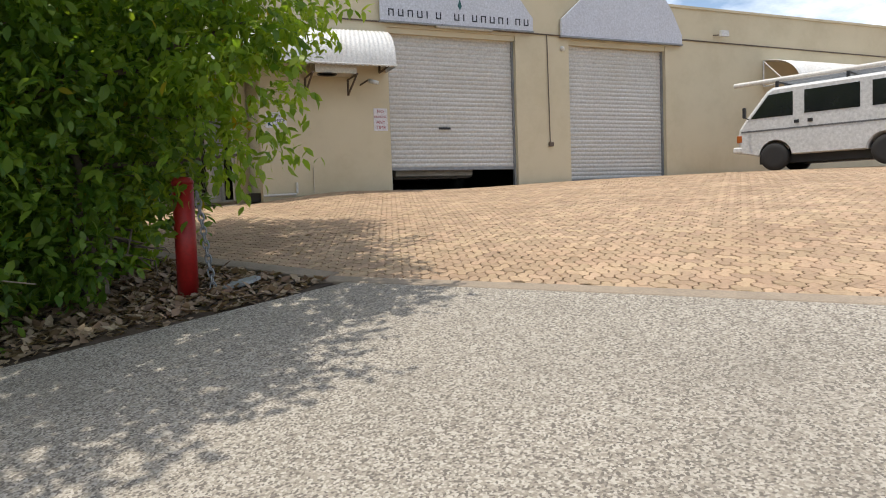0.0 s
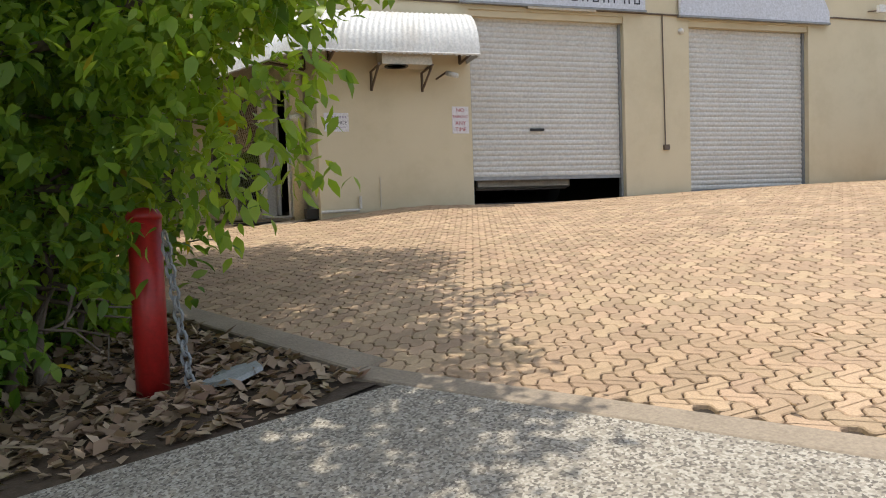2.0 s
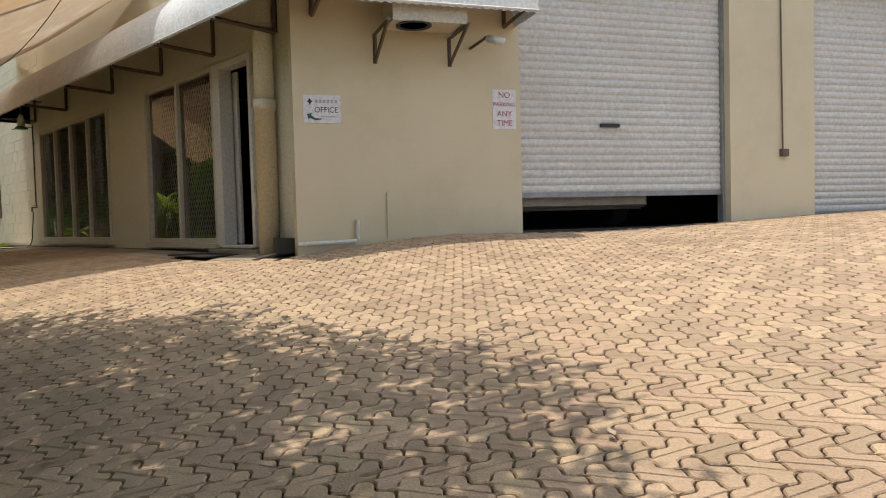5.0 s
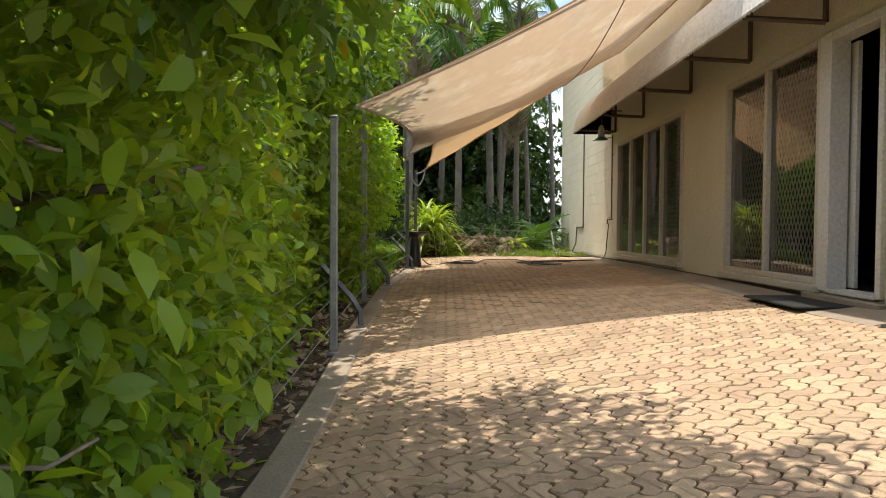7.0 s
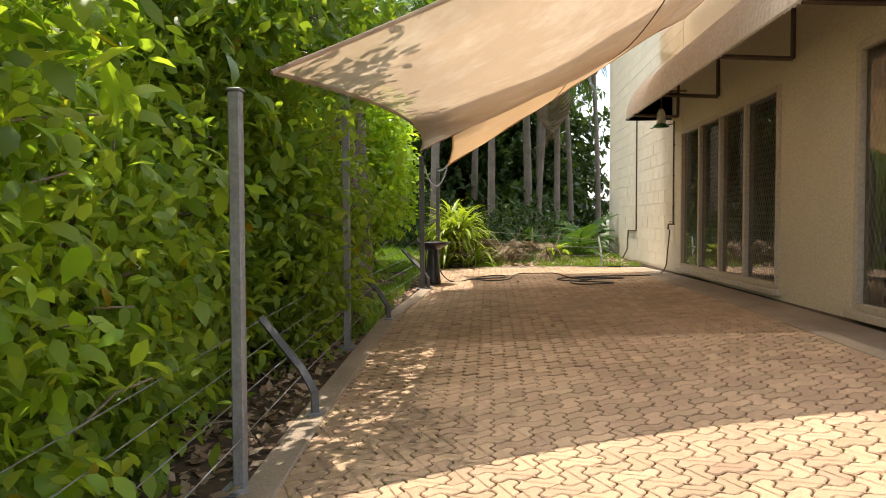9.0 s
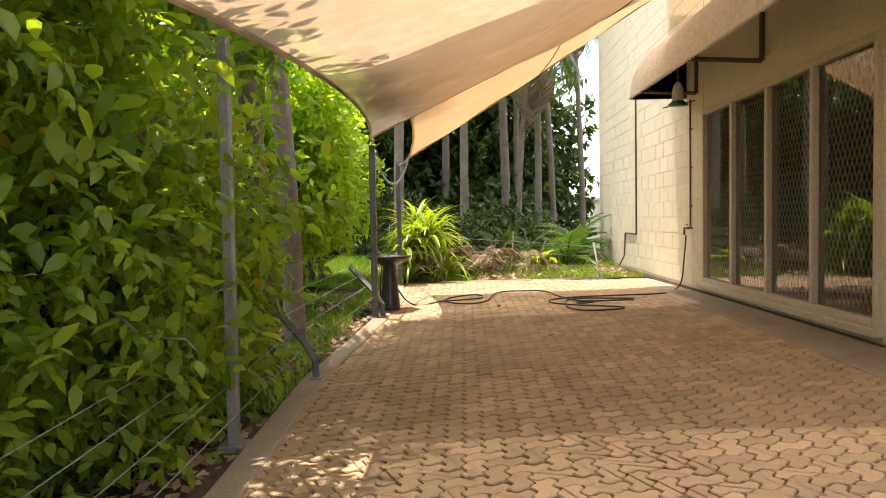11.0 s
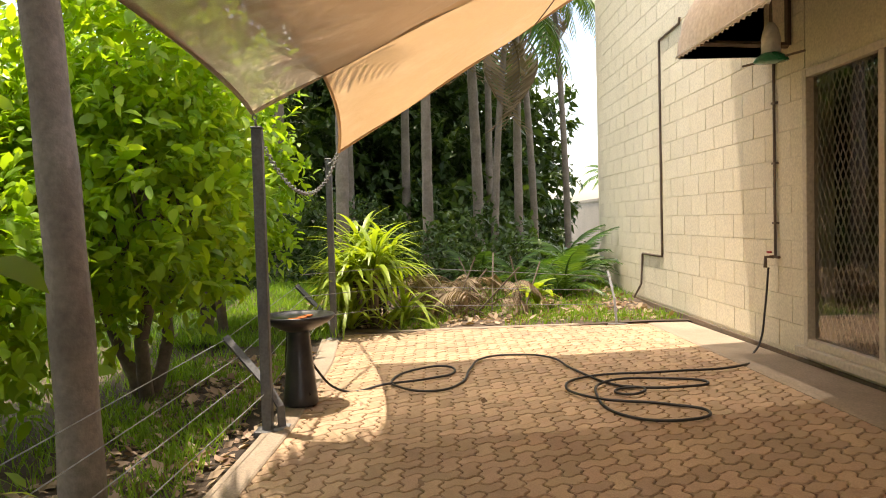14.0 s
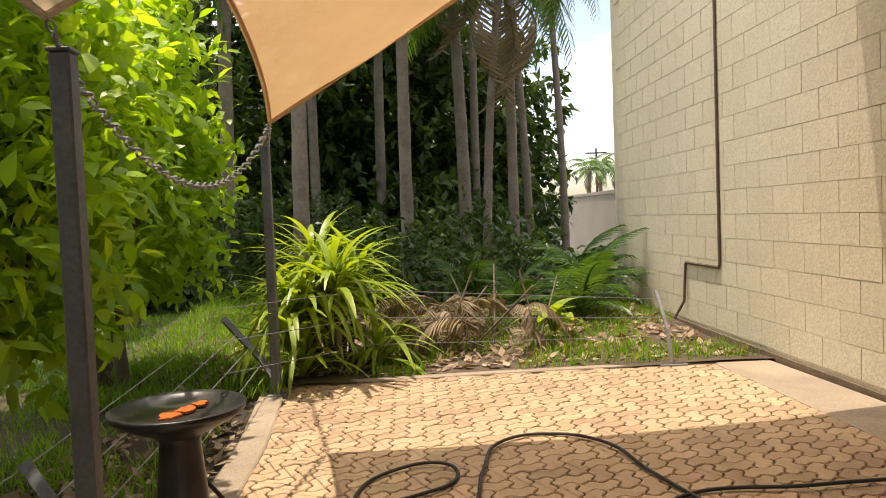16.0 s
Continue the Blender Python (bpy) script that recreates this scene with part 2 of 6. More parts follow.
FRONT_U = (0.4305, 0.9026, 0.0)
M = dict(
    wall=surface("cream_paint", (0.62, 0.54, 0.375), (0.57, 0.495, 0.34), 0.9, 0.75, 0.12, 160, stain=(0.42, 0.35, 0.22), stain_scale=0.9, stain_amount=0.4, joints=FRONT_U, mottle=0.1),
    wall_side=surface("cream_block_paint", (0.76, 0.70, 0.54), (0.71, 0.65, 0.49), 0.9, 0.72, 0.3, 55, stain=(0.60, 0.51, 0.33), stain_scale=0.8, stain_amount=0.35),
    block=surface("painted_block", (0.76, 0.70, 0.54), (0.71, 0.65, 0.49), 0.9, 0.72, 0.35, 55, stain=(0.60, 0.51, 0.33), stain_scale=0.8, stain_amount=0.3, random_amount=0.035),
    joint=surface("block_joint", (0.72, 0.66, 0.505), (0.66, 0.60, 0.455), 3, 0.85, 0.3, 60),
    plinth=surface("bare_concrete_footing", (0.24, 0.17, 0.11), (0.16, 0.12, 0.085), 3.5, 0.9, 0.5, 40, stain=(0.08, 0.06, 0.04), stain_scale=4, stain_amount=0.7),
    paver=surface("clay_paver", (0.53, 0.375, 0.235), (0.44, 0.30, 0.185), 0.8, 0.82, 0.35, 130, stain=(0.21, 0.14, 0.085), stain_scale=1.1, stain_amount=0.45, random_amount=0.17),
    paver_far=surface("clay_paver_field", (0.53, 0.375, 0.235), (0.44, 0.30, 0.185), 0.8, 0.82, 0.35, 130, stain=(0.21, 0.14, 0.085), stain_scale=1.1, stain_amount=0.45, island=0.17),
    sand=surface("joint_sand", (0.06, 0.042, 0.028), (0.03, 0.022, 0.015), 6, 0.95, 0.4, 90),
    aggregate=surface("exposed_aggregate", (0.36, 0.315, 0.25), (0.30, 0.265, 0.21), 0.8, 0.85, 0.7, 90, stain=(0.17, 0.15, 0.12), stain_scale=0.6, stain_amount=0.45,
                      speckle=((0.45, 0.41, 0.345), (0.14, 0.12, 0.10)), speckle_scale=105),
    concrete=surface("concrete_edge", (0.40, 0.32, 0.235), (0.31, 0.25, 0.185), 1.5, 0.88, 0.4, 70, stain=(0.15, 0.12, 0.09), stain_scale=2.2, stain_amount=0.6),
    soil=surface("garden_soil", (0.12, 0.085, 0.055), (0.07, 0.05, 0.035), 1.6, 0.95, 0.8, 35),
    lawn_soil=surface("mossy_soil", (0.10, 0.13, 0.035), (0.07, 0.075, 0.03), 0.7, 0.95, 0.8, 25),
    white_metal=surface("white_steel", (0.74, 0.73, 0.70), (0.68, 0.67, 0.64), 1.3, 0.45, 0.08, 30, stain=(0.45, 0.40, 0.33), stain_scale=2.2, stain_amount=0.3),
    awning=surface("awning_sheet", (0.76, 0.75, 0.72), (0.70, 0.69, 0.66), 1.1, 0.5, 0.06, 30, stain=(0.44, 0.36, 0.26), stain_scale=1.7, stain_amount=0.4),
    roller=surface("roller_door_paint", (0.64, 0.625, 0.585), (0.60, 0.585, 0.545), 0.9, 0.5, 0.05, 25, stain=(0.46, 0.42, 0.36), stain_scale=0.9, stain_amount=0.3, random_amount=0.03),
    galv=surface("galvanised_steel", (0.34, 0.35, 0.355), (0.25, 0.26, 0.27), 6, 0.5, 0.1, 60, stain=(0.16, 0.14, 0.12), stain_scale=7, stain_amount=0.5, metal=0.25),
    galv_dark=surface("weathered_steel", (0.17, 0.17, 0.17), (0.11, 0.11, 0.115), 6, 0.55, 0.12, 60, metal=0.2),
    bracket=surface("brown_steel", (0.16, 0.115, 0.085), (0.10, 0.075, 0.055), 6, 0.6, 0.2, 50),
    frame=surface("window_frame_paint", (0.60, 0.54, 0.43), (0.55, 0.49, 0.385), 4, 0.5, 0.05, 40),
    frame_white=surface("white_frame", (0.70, 0.68, 0.63), (0.66, 0.63, 0.58), 4, 0.5, 0.05, 40),
    mesh=surface("security_mesh", (0.78, 0.74, 0.68), (0.68, 0.63, 0.57), 8, 0.5, 0.1, 60, metal=0.3),
    # indoor gloom is put into the plaster and floor colours
    room=surface("shade_toned_plaster", (0.10, 0.09, 0.08), (0.08, 0.07, 0.06), 1, 0.8, 0.1, 30),
    room_floor=surface("shade_toned_floor", (0.05, 0.042, 0.035), (0.035, 0.03, 0.025), 1, 0.6, 0.1, 30),
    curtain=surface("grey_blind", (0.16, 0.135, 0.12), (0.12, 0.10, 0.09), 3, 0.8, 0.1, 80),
    glass=glass_material("tinted_glass", (0.62, 0.60, 0.57)),
    black=surface("black_plastic", (0.018, 0.018, 0.02), (0.028, 0.027, 0.027), 5, 0.45, 0.1, 60, spec=0.35),
    charcoal=surface("charcoal_glaze", (0.022, 0.021, 0.024), (0.035, 0.033, 0.035), 5, 0.33, 0.08, 50, stain=(0.07, 0.06, 0.05), stain_scale=5, stain_amount=0.35, spec=0.45),
    hose=surface("black_rubber", (0.018, 0.017, 0.017), (0.03, 0.028, 0.026), 7, 0.5, 0.1, 80),
    orange=surface("orange_pool", (0.50, 0.14, 0.025), (0.42, 0.10, 0.02), 7, 0.5, 0.1, 60),
    red=surface("red_paint", (0.40, 0.018, 0.015), (0.33, 0.014, 0.012), 3, 0.42, 0.08, 40, stain=(0.18, 0.02, 0.015), stain_scale=5, stain_amount=0.5),
    red_ink=surface("red_ink", (0.42, 0.03, 0.04), (0.38, 0.03, 0.04), 8, 0.6, 0.0, 60),
    ink=surface("dark_ink", (0.03, 0.035, 0.05), (0.04, 0.045, 0.06), 8, 0.6, 0.0, 60),
    teal=surface("teal_ink", (0.03, 0.13, 0.13), (0.03, 0.11, 0.11), 8, 0.6, 0.0, 60),
    pale_ink=surface("pale_ink", (0.45, 0.40, 0.50), (0.42, 0.38, 0.47), 8, 0.6, 0.0, 60),
    sign=surface("sign_white", (0.78, 0.76, 0.78), (0.74, 0.72, 0.74), 3, 0.5, 0.03, 40),
    board=surface("signboard_white", (0.66, 0.68, 0.74), (0.62, 0.64, 0.70), 1.2, 0.5, 0.03, 30, stain=(0.45, 0.44, 0.44), stain_scale=1.5, stain_amount=0.25),
    slate=surface("broken_slab", (0.40, 0.41, 0.40), (0.31, 0.33, 0.32), 9, 0.8, 0.3, 60),
    bark=surface("grey_bark", (0.22, 0.17, 0.13), (0.13, 0.10, 0.075), 5, 0.9, 0.9, 28, stain=(0.07, 0.06, 0.045), stain_scale=5, stain_amount=0.6),
    twig=surface("pale_twig", (0.34, 0.28, 0.21), (0.24, 0.19, 0.14), 9, 0.85, 0.4, 60),
    palm_bark=surface("palm_trunk", (0.30, 0.25, 0.205), (0.19, 0.155, 0.125), 4, 0.9, 0.7, 30, stain=(0.10, 0.085, 0.065), stain_scale=3, stain_amount=0.6),
    dark_bark=surface("dark_bark", (0.10, 0.075, 0.055), (0.055, 0.042, 0.03), 5, 0.92, 0.9, 28),
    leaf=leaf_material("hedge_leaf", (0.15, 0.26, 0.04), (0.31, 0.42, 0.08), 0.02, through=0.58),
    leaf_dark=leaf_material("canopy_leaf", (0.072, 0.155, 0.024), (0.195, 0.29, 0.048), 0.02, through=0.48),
    # yellow-green leaf with full sun added into its colour
    leaf_bright=leaf_material("sun_tinted_leaf", (0.185, 0.34, 0.034), (0.34, 0.48, 0.058), 0.0, through=0.5),
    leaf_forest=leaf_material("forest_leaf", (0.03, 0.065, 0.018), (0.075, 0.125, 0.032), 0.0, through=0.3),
    frond=leaf_material("palm_frond", (0.045, 0.11, 0.028), (0.11, 0.20, 0.045), 0.03, through=0.35),
    frond_dead=leaf_material("dead_frond", (0.16, 0.115, 0.075), (0.27, 0.20, 0.14), 0.0, through=0.15, rough=0.8),
    strap=leaf_material("strap_leaf", (0.16, 0.27, 0.03), (0.34, 0.42, 0.06), 0.0, through=0.4),
    grass=leaf_material("grass", (0.13, 0.27, 0.03), (0.22, 0.36, 0.05), 0.0, through=0.4, rough=0.6),
    dry=leaf_material("dry_leaf", (0.20, 0.12, 0.08), (0.44, 0.33, 0.24), 0.0, through=0.1, rough=0.85),
    # one cloth in two tones: greyer where shaded, oranger for sun through it
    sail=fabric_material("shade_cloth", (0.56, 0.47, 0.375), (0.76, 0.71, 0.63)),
    sail_sun_tint=fabric_material("sun_tinted_shade_cloth", (0.60, 0.42, 0.25), (0.66, 0.50, 0.33)),
    van_paint=surface("van_paint", (0.66, 0.66, 0.65), (0.62, 0.62, 0.60), 1.5, 0.25, 0.02, 20, stain=(0.45, 0.43, 0.40), stain_scale=2, stain_amount=0.25, spec=0.5),
    car_paint=surface("grey_car_paint", (0.10, 0.105, 0.115), (0.08, 0.085, 0.095), 2, 0.25, 0.02, 20, spec=0.5),
    tyre=surface("tyre_rubber", (0.022, 0.022, 0.022), (0.032, 0.03, 0.028), 8, 0.85, 0.3, 60),
    rim=surface("steel_rim", (0.40, 0.40, 0.39), (0.30, 0.30, 0.29), 8, 0.4, 0.1, 60, metal=0.5),
    dark_glass=surface("dark_van_glass", (0.012, 0.014, 0.016), (0.02, 0.022, 0.024), 2, 0.06, 0.0, 20, spec=0.6),
    lamp_orange=surface("amber_lens", (0.40, 0.11, 0.02), (0.35, 0.09, 0.02), 9, 0.2, 0.02, 40),
    green_glass=surface("green_shade", (0.03, 0.25, 0.12), (0.03, 0.20, 0.10), 9, 0.3, 0.02, 40),
    mat=surface("rubber_mat", (0.02, 0.02, 0.02), (0.03, 0.028, 0.027), 9, 0.9, 0.4, 90),
    rust=surface("dirt_stain", (0.06, 0.045, 0.03), (0.10, 0.07, 0.05), 9, 0.9, 0.3, 40),
    roof=surface("roof_sheet", (0.45, 0.45, 0.44), (0.38, 0.38, 0.37), 1, 0.5, 0.05, 20),
    far_wall=surface("far_render", (0.38, 0.34, 0.29), (0.32, 0.29, 0.25), 1, 0.8, 0.2, 20),
)

# ---------------------------------------------------------------- mesh helpers


def mesh_of(name, verts, faces, material, smooth=False):
    me = bpy.data.meshes.new(name)
    me.from_pydata([tuple(v) for v in verts], [], faces)
    me.materials.append(material)
    if smooth:
        me.polygons.foreach_set("use_smooth", [True] * len(me.polygons))
    me.update()
    return me


def thing(name, label, category, at=(0, 0, 0), rz=0.0, group="", kind=""):
    e = new(name)
    e.matrix_basis = pose(*at, 0, 0, rz)
    return tagged(e, label, category, group, kind)


def part(name, bm, material, parent=None, label="", smooth=False):
    me = bpy.data.meshes.new(name)
    bm.to_mesh(me)
    bm.free()
    me.materials.append(material)
    if smooth:
        me.polygons.foreach_set("use_smooth", [True] * len(me.polygons))
    ob = new(name, me)
    if parent:
        ob.parent = parent
    if label:
        ob["label"] = label
    return ob


def box(bm, lo, hi, bevel=0.0, m=None):
    r = bmesh.ops.create_cube(bm, size=1.0)
    vs = r["verts"]
    for v in vs:
        v.co = Vector([lo[i] + (v.co[i] + 0.5) * (hi[i] - lo[i]) for i in range(3)])
    if bevel:
        es = list({e for v in vs for e in v.link_edges})
        r2 = bmesh.ops.bevel(bm, geom=es, offset=bevel, segments=1, affect="EDGES", profile=0.5)
        vs = list({v for f in r2["faces"] for v in f.verts} | {v for v in vs if v.is_valid})
    if m is not None:
        bmesh.ops.transform(bm, matrix=m, verts=[v for v in vs if v.is_valid])
    return bm


def boxes(*items):
    bm = bmesh.new()
    for it in items:
        box(bm, *it)
    return bm


def tube(bm, points, radii, sides=8, cap=True):
    """A round tube through the points."""
    pts = [Vector(p) for p in points]
    if not hasattr(radii, "__len__"):
        radii = [radii] * len(pts)
    rings = []
    up = Vector((0.13, 0.27, 1)).normalized()
    for i, p in enumerate(pts):
        d = (pts[min(i + 1, len(pts) - 1)] - pts[max(i - 1, 0)]).normalized()
        if abs(d.dot(up)) > 0.98:
            up = Vector((1, 0.2, 0)).normalized()
        a = d.cross(up).normalized()
        b = a.cross(d).normalized()
        up = b
        rings.append([bm.verts.new(p + (a * math.cos(6.28318 * k / sides) + b * math.sin(6.28318 * k / sides)) * radii[i]) for k in range(sides)])
    for r0, r1 in zip(rings, rings[1:]):
        for k in range(sides):
            bm.faces.new((r0[k], r0[(k + 1) % sides], r1[(k + 1) % sides], r1[k]))
    if cap:
        bm.faces.new(rings[0][::-1])
        bm.faces.new(rings[-1])
    return bm


def lathe(profile, sides=28):
    """A turned solid from (radius, height) pairs, closed at both ends."""
    bm = bmesh.new()
    rings = [[bm.verts.new((r * math.cos(6.28318 * k / sides), r * math.sin(6.28318 * k / sides), z)) for k in range(sides)] for r, z in profile]
    for r0, r1 in zip(rings, rings[1:]):
        for k in range(sides):
            bm.faces.new((r0[k], r0[(k + 1) % sides], r1[(k + 1) % sides], r1[k]))
    bm.faces.new(rings[0][::-1])
    bm.faces.new(rings[-1])
    return bm


def prism(outline, depth, m):
    """A plate with that outline in its x-y plane, and a thickness."""
    bm = bmesh.new()
    a = [bm.verts.new((x, y, 0)) for x, y in outline]
    b = [bm.verts.new((x, y, depth)) for x, y in outline]
    bm.faces.new(a[::-1])
    bm.faces.new(b)
    for i in range(len(a)):
        j = (i + 1) % len(a)
        bm.faces.new((a[i], a[j], b[j], b[i]))
    bmesh.ops.transform(bm, matrix=m, verts=bm.verts)
    return bm


def writing(text, size, m, material, parent, name="lettering"):
    cu = bpy.data.curves.new(name, "FONT")
    cu.body, cu.size, cu.align_x, cu.align_y, cu.extrude = text, size, "CENTER", "CENTER", 0.0008
    cu.materials.append(material)
    ob = new(name, cu)
    ob.parent = parent
    ob.matrix_basis = m
    return ob


# ---------------------------------------------------------------- the lie of the land
GK = (0.214509, -0.059509, 0.204807, 0.000483, 0.001311, -0.005292, -0.000239, -3.1e-05)


def land(x, y):
    """Height of the paving: the forecourt climbs to the building and flattens into the patio."""
    x, y = min(max(x, -22.0), 2.5), min(max(y, 1.0), 19.0)
    rise = 0.13 * math.exp(-((x + 9.9) / 1.3) ** 2 - ((y - 9.4) / 1.5) ** 2)  # apron lifted against the front wall
    return rise + GK[0] + GK[1] * x + GK[2] * y + GK[3] * x * x + GK[4] * x * y + GK[5] * y * y + GK[6] * x * x * y + GK[7] * x * y * y


EDGE_A, EDGE_B = Vector((-4.68, 4.79)), Vector((6.0, 7.22))


def edge_y(x):
    """Front edge of the paving, where the aggregate drive ends."""
    return EDGE_A.y + (x - EDGE_A.x) * (EDGE_B.y - EDGE_A.y) / (EDGE_B.x - EDGE_A.x)


def kerb_y(x):
    """Garden edge of the paving."""
    pts = ((-30, 5.0), (-21.2, 5.0), (-20.0, 5.1), (-18.2, 5.1), (-17.2, 5.03), (-15.8, 4.91), (-12.5, 4.94), (-11.0, 5.0), (-9.5, 5.03), (-6.3, 4.99), (-4.68, 5.02))
    for (x0, y0), (x1, y1) in zip(pts, pts[1:]):
        if x0 <= x <= x1:
            return y0 + (y1 - y0) * (x - x0) / (x1 - x0)
    return pts[-1][1]


def garden(x, y):
    """Height of the unpaved ground: level with the kerb, falling away gently."""
    d = max(0.0, kerb_y(min(x, -4.68)) - 0.2 - y)
    f = min(1.0, max(0.0, (x + 10.0) / 2.5))
    base = land(x, y) * f + land(x, max(y, kerb_y(x))) * (1 - f)
    d *= 1 - f
    if x > -4.68:
        return base - 0.03
    return base - 0.05 - min(0.25, d * 0.07) - 0.06 * noise.noise((x * 0.6, y * 0.6, 0)) - 0.03


def sheet(name, x0, x1, y0, y1, step, height, material, keep=None, label="", category="", kind="structure"):
    nx, ny = max(1, int(math.ceil((x1 - x0) / step))), max(1, int(math.ceil((y1 - y0) / step)))
    vs, fs = [], []
    for j in range(ny + 1):
        for i in range(nx + 1):
            x, y = x0 + (x1 - x0) * i / nx, y0 + (y1 - y0) * j / ny
            vs.append((x, y, height(x, y)))
    for j in range(ny):
        for i in range(nx):
            if keep is None or keep(x0 + (x1 - x0) * (i + 0.5) / nx, y0 + (y1 - y0) * (j + 0.5) / ny):
                a = j * (nx + 1) + i
                fs.append((a, a + 1, a + nx + 2, a + nx + 1))
    return tagged(new(name, mesh_of(name, vs, fs, material, True)), label, category, "", kind)


def far_ground(x, y):
    z = garden(x, y) if y < 9 or x < -10 else land(x, y) - 0.06
    return z


# one sheet of earth out to the horizon, finer near the walk
gx = [-3000, -800, -250, -110, -60] + [-44 + i * 0.6 for i in range(86)] + [10, 16, 30, 80, 250, 800, 3000]
gy = [-3000, -800, -250, -90, -40, -24] + [-15 + i * 0.6 for i in range(62)] + [24, 30, 50, 120, 400, 1000, 3000]
gv, gf = [], []
for yy in gy:
    for xx in gx:
        gv.append((xx, yy, far_ground(xx, yy) - 0.05))
for j in range(len(gy) - 1):
    for i in range(len(gx) - 1):
        a = j * len(gx) + i
        gf.append((a, a + 1, a + len(gx) + 1, a + len(gx)))
tagged(new("ground", mesh_of("ground", gv, gf, M["lawn_soil"], True)), "mossy garden earth with patches of lawn", "ground", "", "structure")

# ---------------------------------------------------------------- paving, drive and kerbs
C0 = Vector((-10.2, 8.55))
FU, FN = Vector((0.4305, 0.9026)), Vector((0.9026, -0.4305))
WALL_Y = 8.56
FAR_X = -21.22


def front(s, out, z):
    """A point by its place along the front wall, its distance out from it, and its height."""
    q = C0 + FU * s + FN * out
    return Vector((q.x, q.y, z))


FRONT_M = Matrix(((FU.x, 0, FN.x, C0.x), (FU.y, 0, FN.y, C0.y), (0, 1, 0, 0), (0, 0, 0, 1)))  # x along the wall, y up, z out of it


def paved(x, y):
    if x < FAR_X - 0.06 or x > 2.6 or y > 18.5:
        return False
    if x < -10.4:
        return kerb_y(x) - 0.07 < y < 8.18
    if (Vector((x, y)) - C0).dot(FN) < 0.04:
        return False
    if x < EDGE_A.x:
        return y > kerb_y(x) - 0.07
    return y > edge_y(x) + 0.12


def ribbon(name, lefts, rights, top, depth, material, label, category, parent=None):
    """A strip between two lines on the ground, with its own thickness."""
    bm = bmesh.new()
    rows = []
    for (lx, ly), (rx, ry) in zip(lefts, rights):
        zl, zr = land(lx, ly) + top, land(rx, ry) + top
        rows.append([bm.verts.new(v) for v in ((lx, ly, zl - depth), (lx, ly, zl - 0.008), (lx + (rx - lx) * 0.06, ly + (ry - ly) * 0.06, zl), (rx + (lx - rx) * 0.06, ry + (ly - ry) * 0.06, zr), (rx, ry, zr - 0.008), (rx, ry, zr - depth))])
    for a, b in zip(rows, rows[1:]):
        for k in range(5):
            bm.faces.new((a[k], b[k], b[k + 1], a[k + 1]))
    bm.faces.new(rows[0])
    bm.faces.new(rows[-1][::-1])
    bmesh.ops.recalc_face_normals(bm, faces=bm.faces)
    ob = part(name, bm, material)
    return tagged(ob, label, category, "", "structure")


def steps(a, b, n):
    return [a + (b - a) * i / n for i in range(n + 1)]


kx = steps(-21.3, -4.68, 60)
ribbon("pavement_edge", [(x, kerb_y(x) - 0.17) for x in kx], [(x, kerb_y(x)) for x in kx], 0.012, 0.18, M["concrete"], "stained concrete edging beside the garden", "kerb")
ex = steps(-4.75, 9.0, 40)
ribbon("pavement_edge", [(x, edge_y(x)) for x in ex], [(x, edge_y(x) + 0.14) for x in ex], 0.006, 0.15, M["concrete"], "pale concrete strip ending the paved forecourt", "kerb")
fy = steps(4.78, 8.5, 14)
ribbon("pavement_edge", [(FAR_X - 0.09, y) for y in fy], [(FAR_X, y) for y in fy], 0.008, 0.15, M["concrete"], "sandy concrete edging at the end of the patio", "kerb")
sx = steps(-21.4, -10.75, 40)
ribbon("pavement_edge", [(x, 8.10) for x in sx], [(x, 8.53) for x in sx], 0.010, 0.15, M["concrete"], "worn concrete strip along the foot of the wall", "kerb")


def left_edge(y):
    return -4.42 - (5.04 - y) * 0.26 if y > 2.4 else -5.106 - (2.4 - y) * 0.1


dv, df = [], []
ys = steps(-9.0, 5.04, 44)
xs = 26
for y in ys:
    for i in range(xs + 1):
        f = i / xs
        xl = left_edge(y)
        x = xl + (10.0 - xl) * f
        top_y = y if y < 0 else y + (edge_y(x) - 5.04) * (y / 5.04)
        dv.append((x, top_y, land(x, top_y) + 0.0))
for j in range(len(ys) - 1):
    for i in range(xs):
        a = j * (xs + 1) + i
        df.append((a, a + 1, a + xs + 2, a + xs + 1))
tagged(new("road", mesh_of("road", dv, df, M["aggregate"], True)), "exposed aggregate concrete driveway, cracked and worn", "driveway", "", "structure")

sheet("pavement", -21.3, 2.6, 4.7, 18.6, 0.35, lambda x, y: land(x, y) - 0.018, M["sand"], lambda x, y: paved(x, y) or paved(x + 0.3, y) or paved(x - 0.3, y) or paved(x, y - 0.3) or paved(x, y + 0.3),
      "interlocking clay pavers laid in herringbone", "paving")
PAVING = bpy.data.objects["pavement"]
sheet("pavement_far", 2.6, 40, 7.6, 50, 1.2, lambda x, y: land(x, y) - 0.004, M["paver_far"], lambda x, y: y > edge_y(x) + 0.1, "sunlit clay paving running on past the forecourt", "paving")
sheet("pavement_far", -9, 2.6, 18.5, 50, 1.2, lambda x, y: land(x, y) - 0.006, M["paver_far"], lambda x, y: (Vector((x, y)) - C0).dot(FN) > -0.6, "sunlit clay paving in front of the sheds", "paving")

# ---------------------------------------------------------------- building
Z0, ROOF = 1.6, 5.70


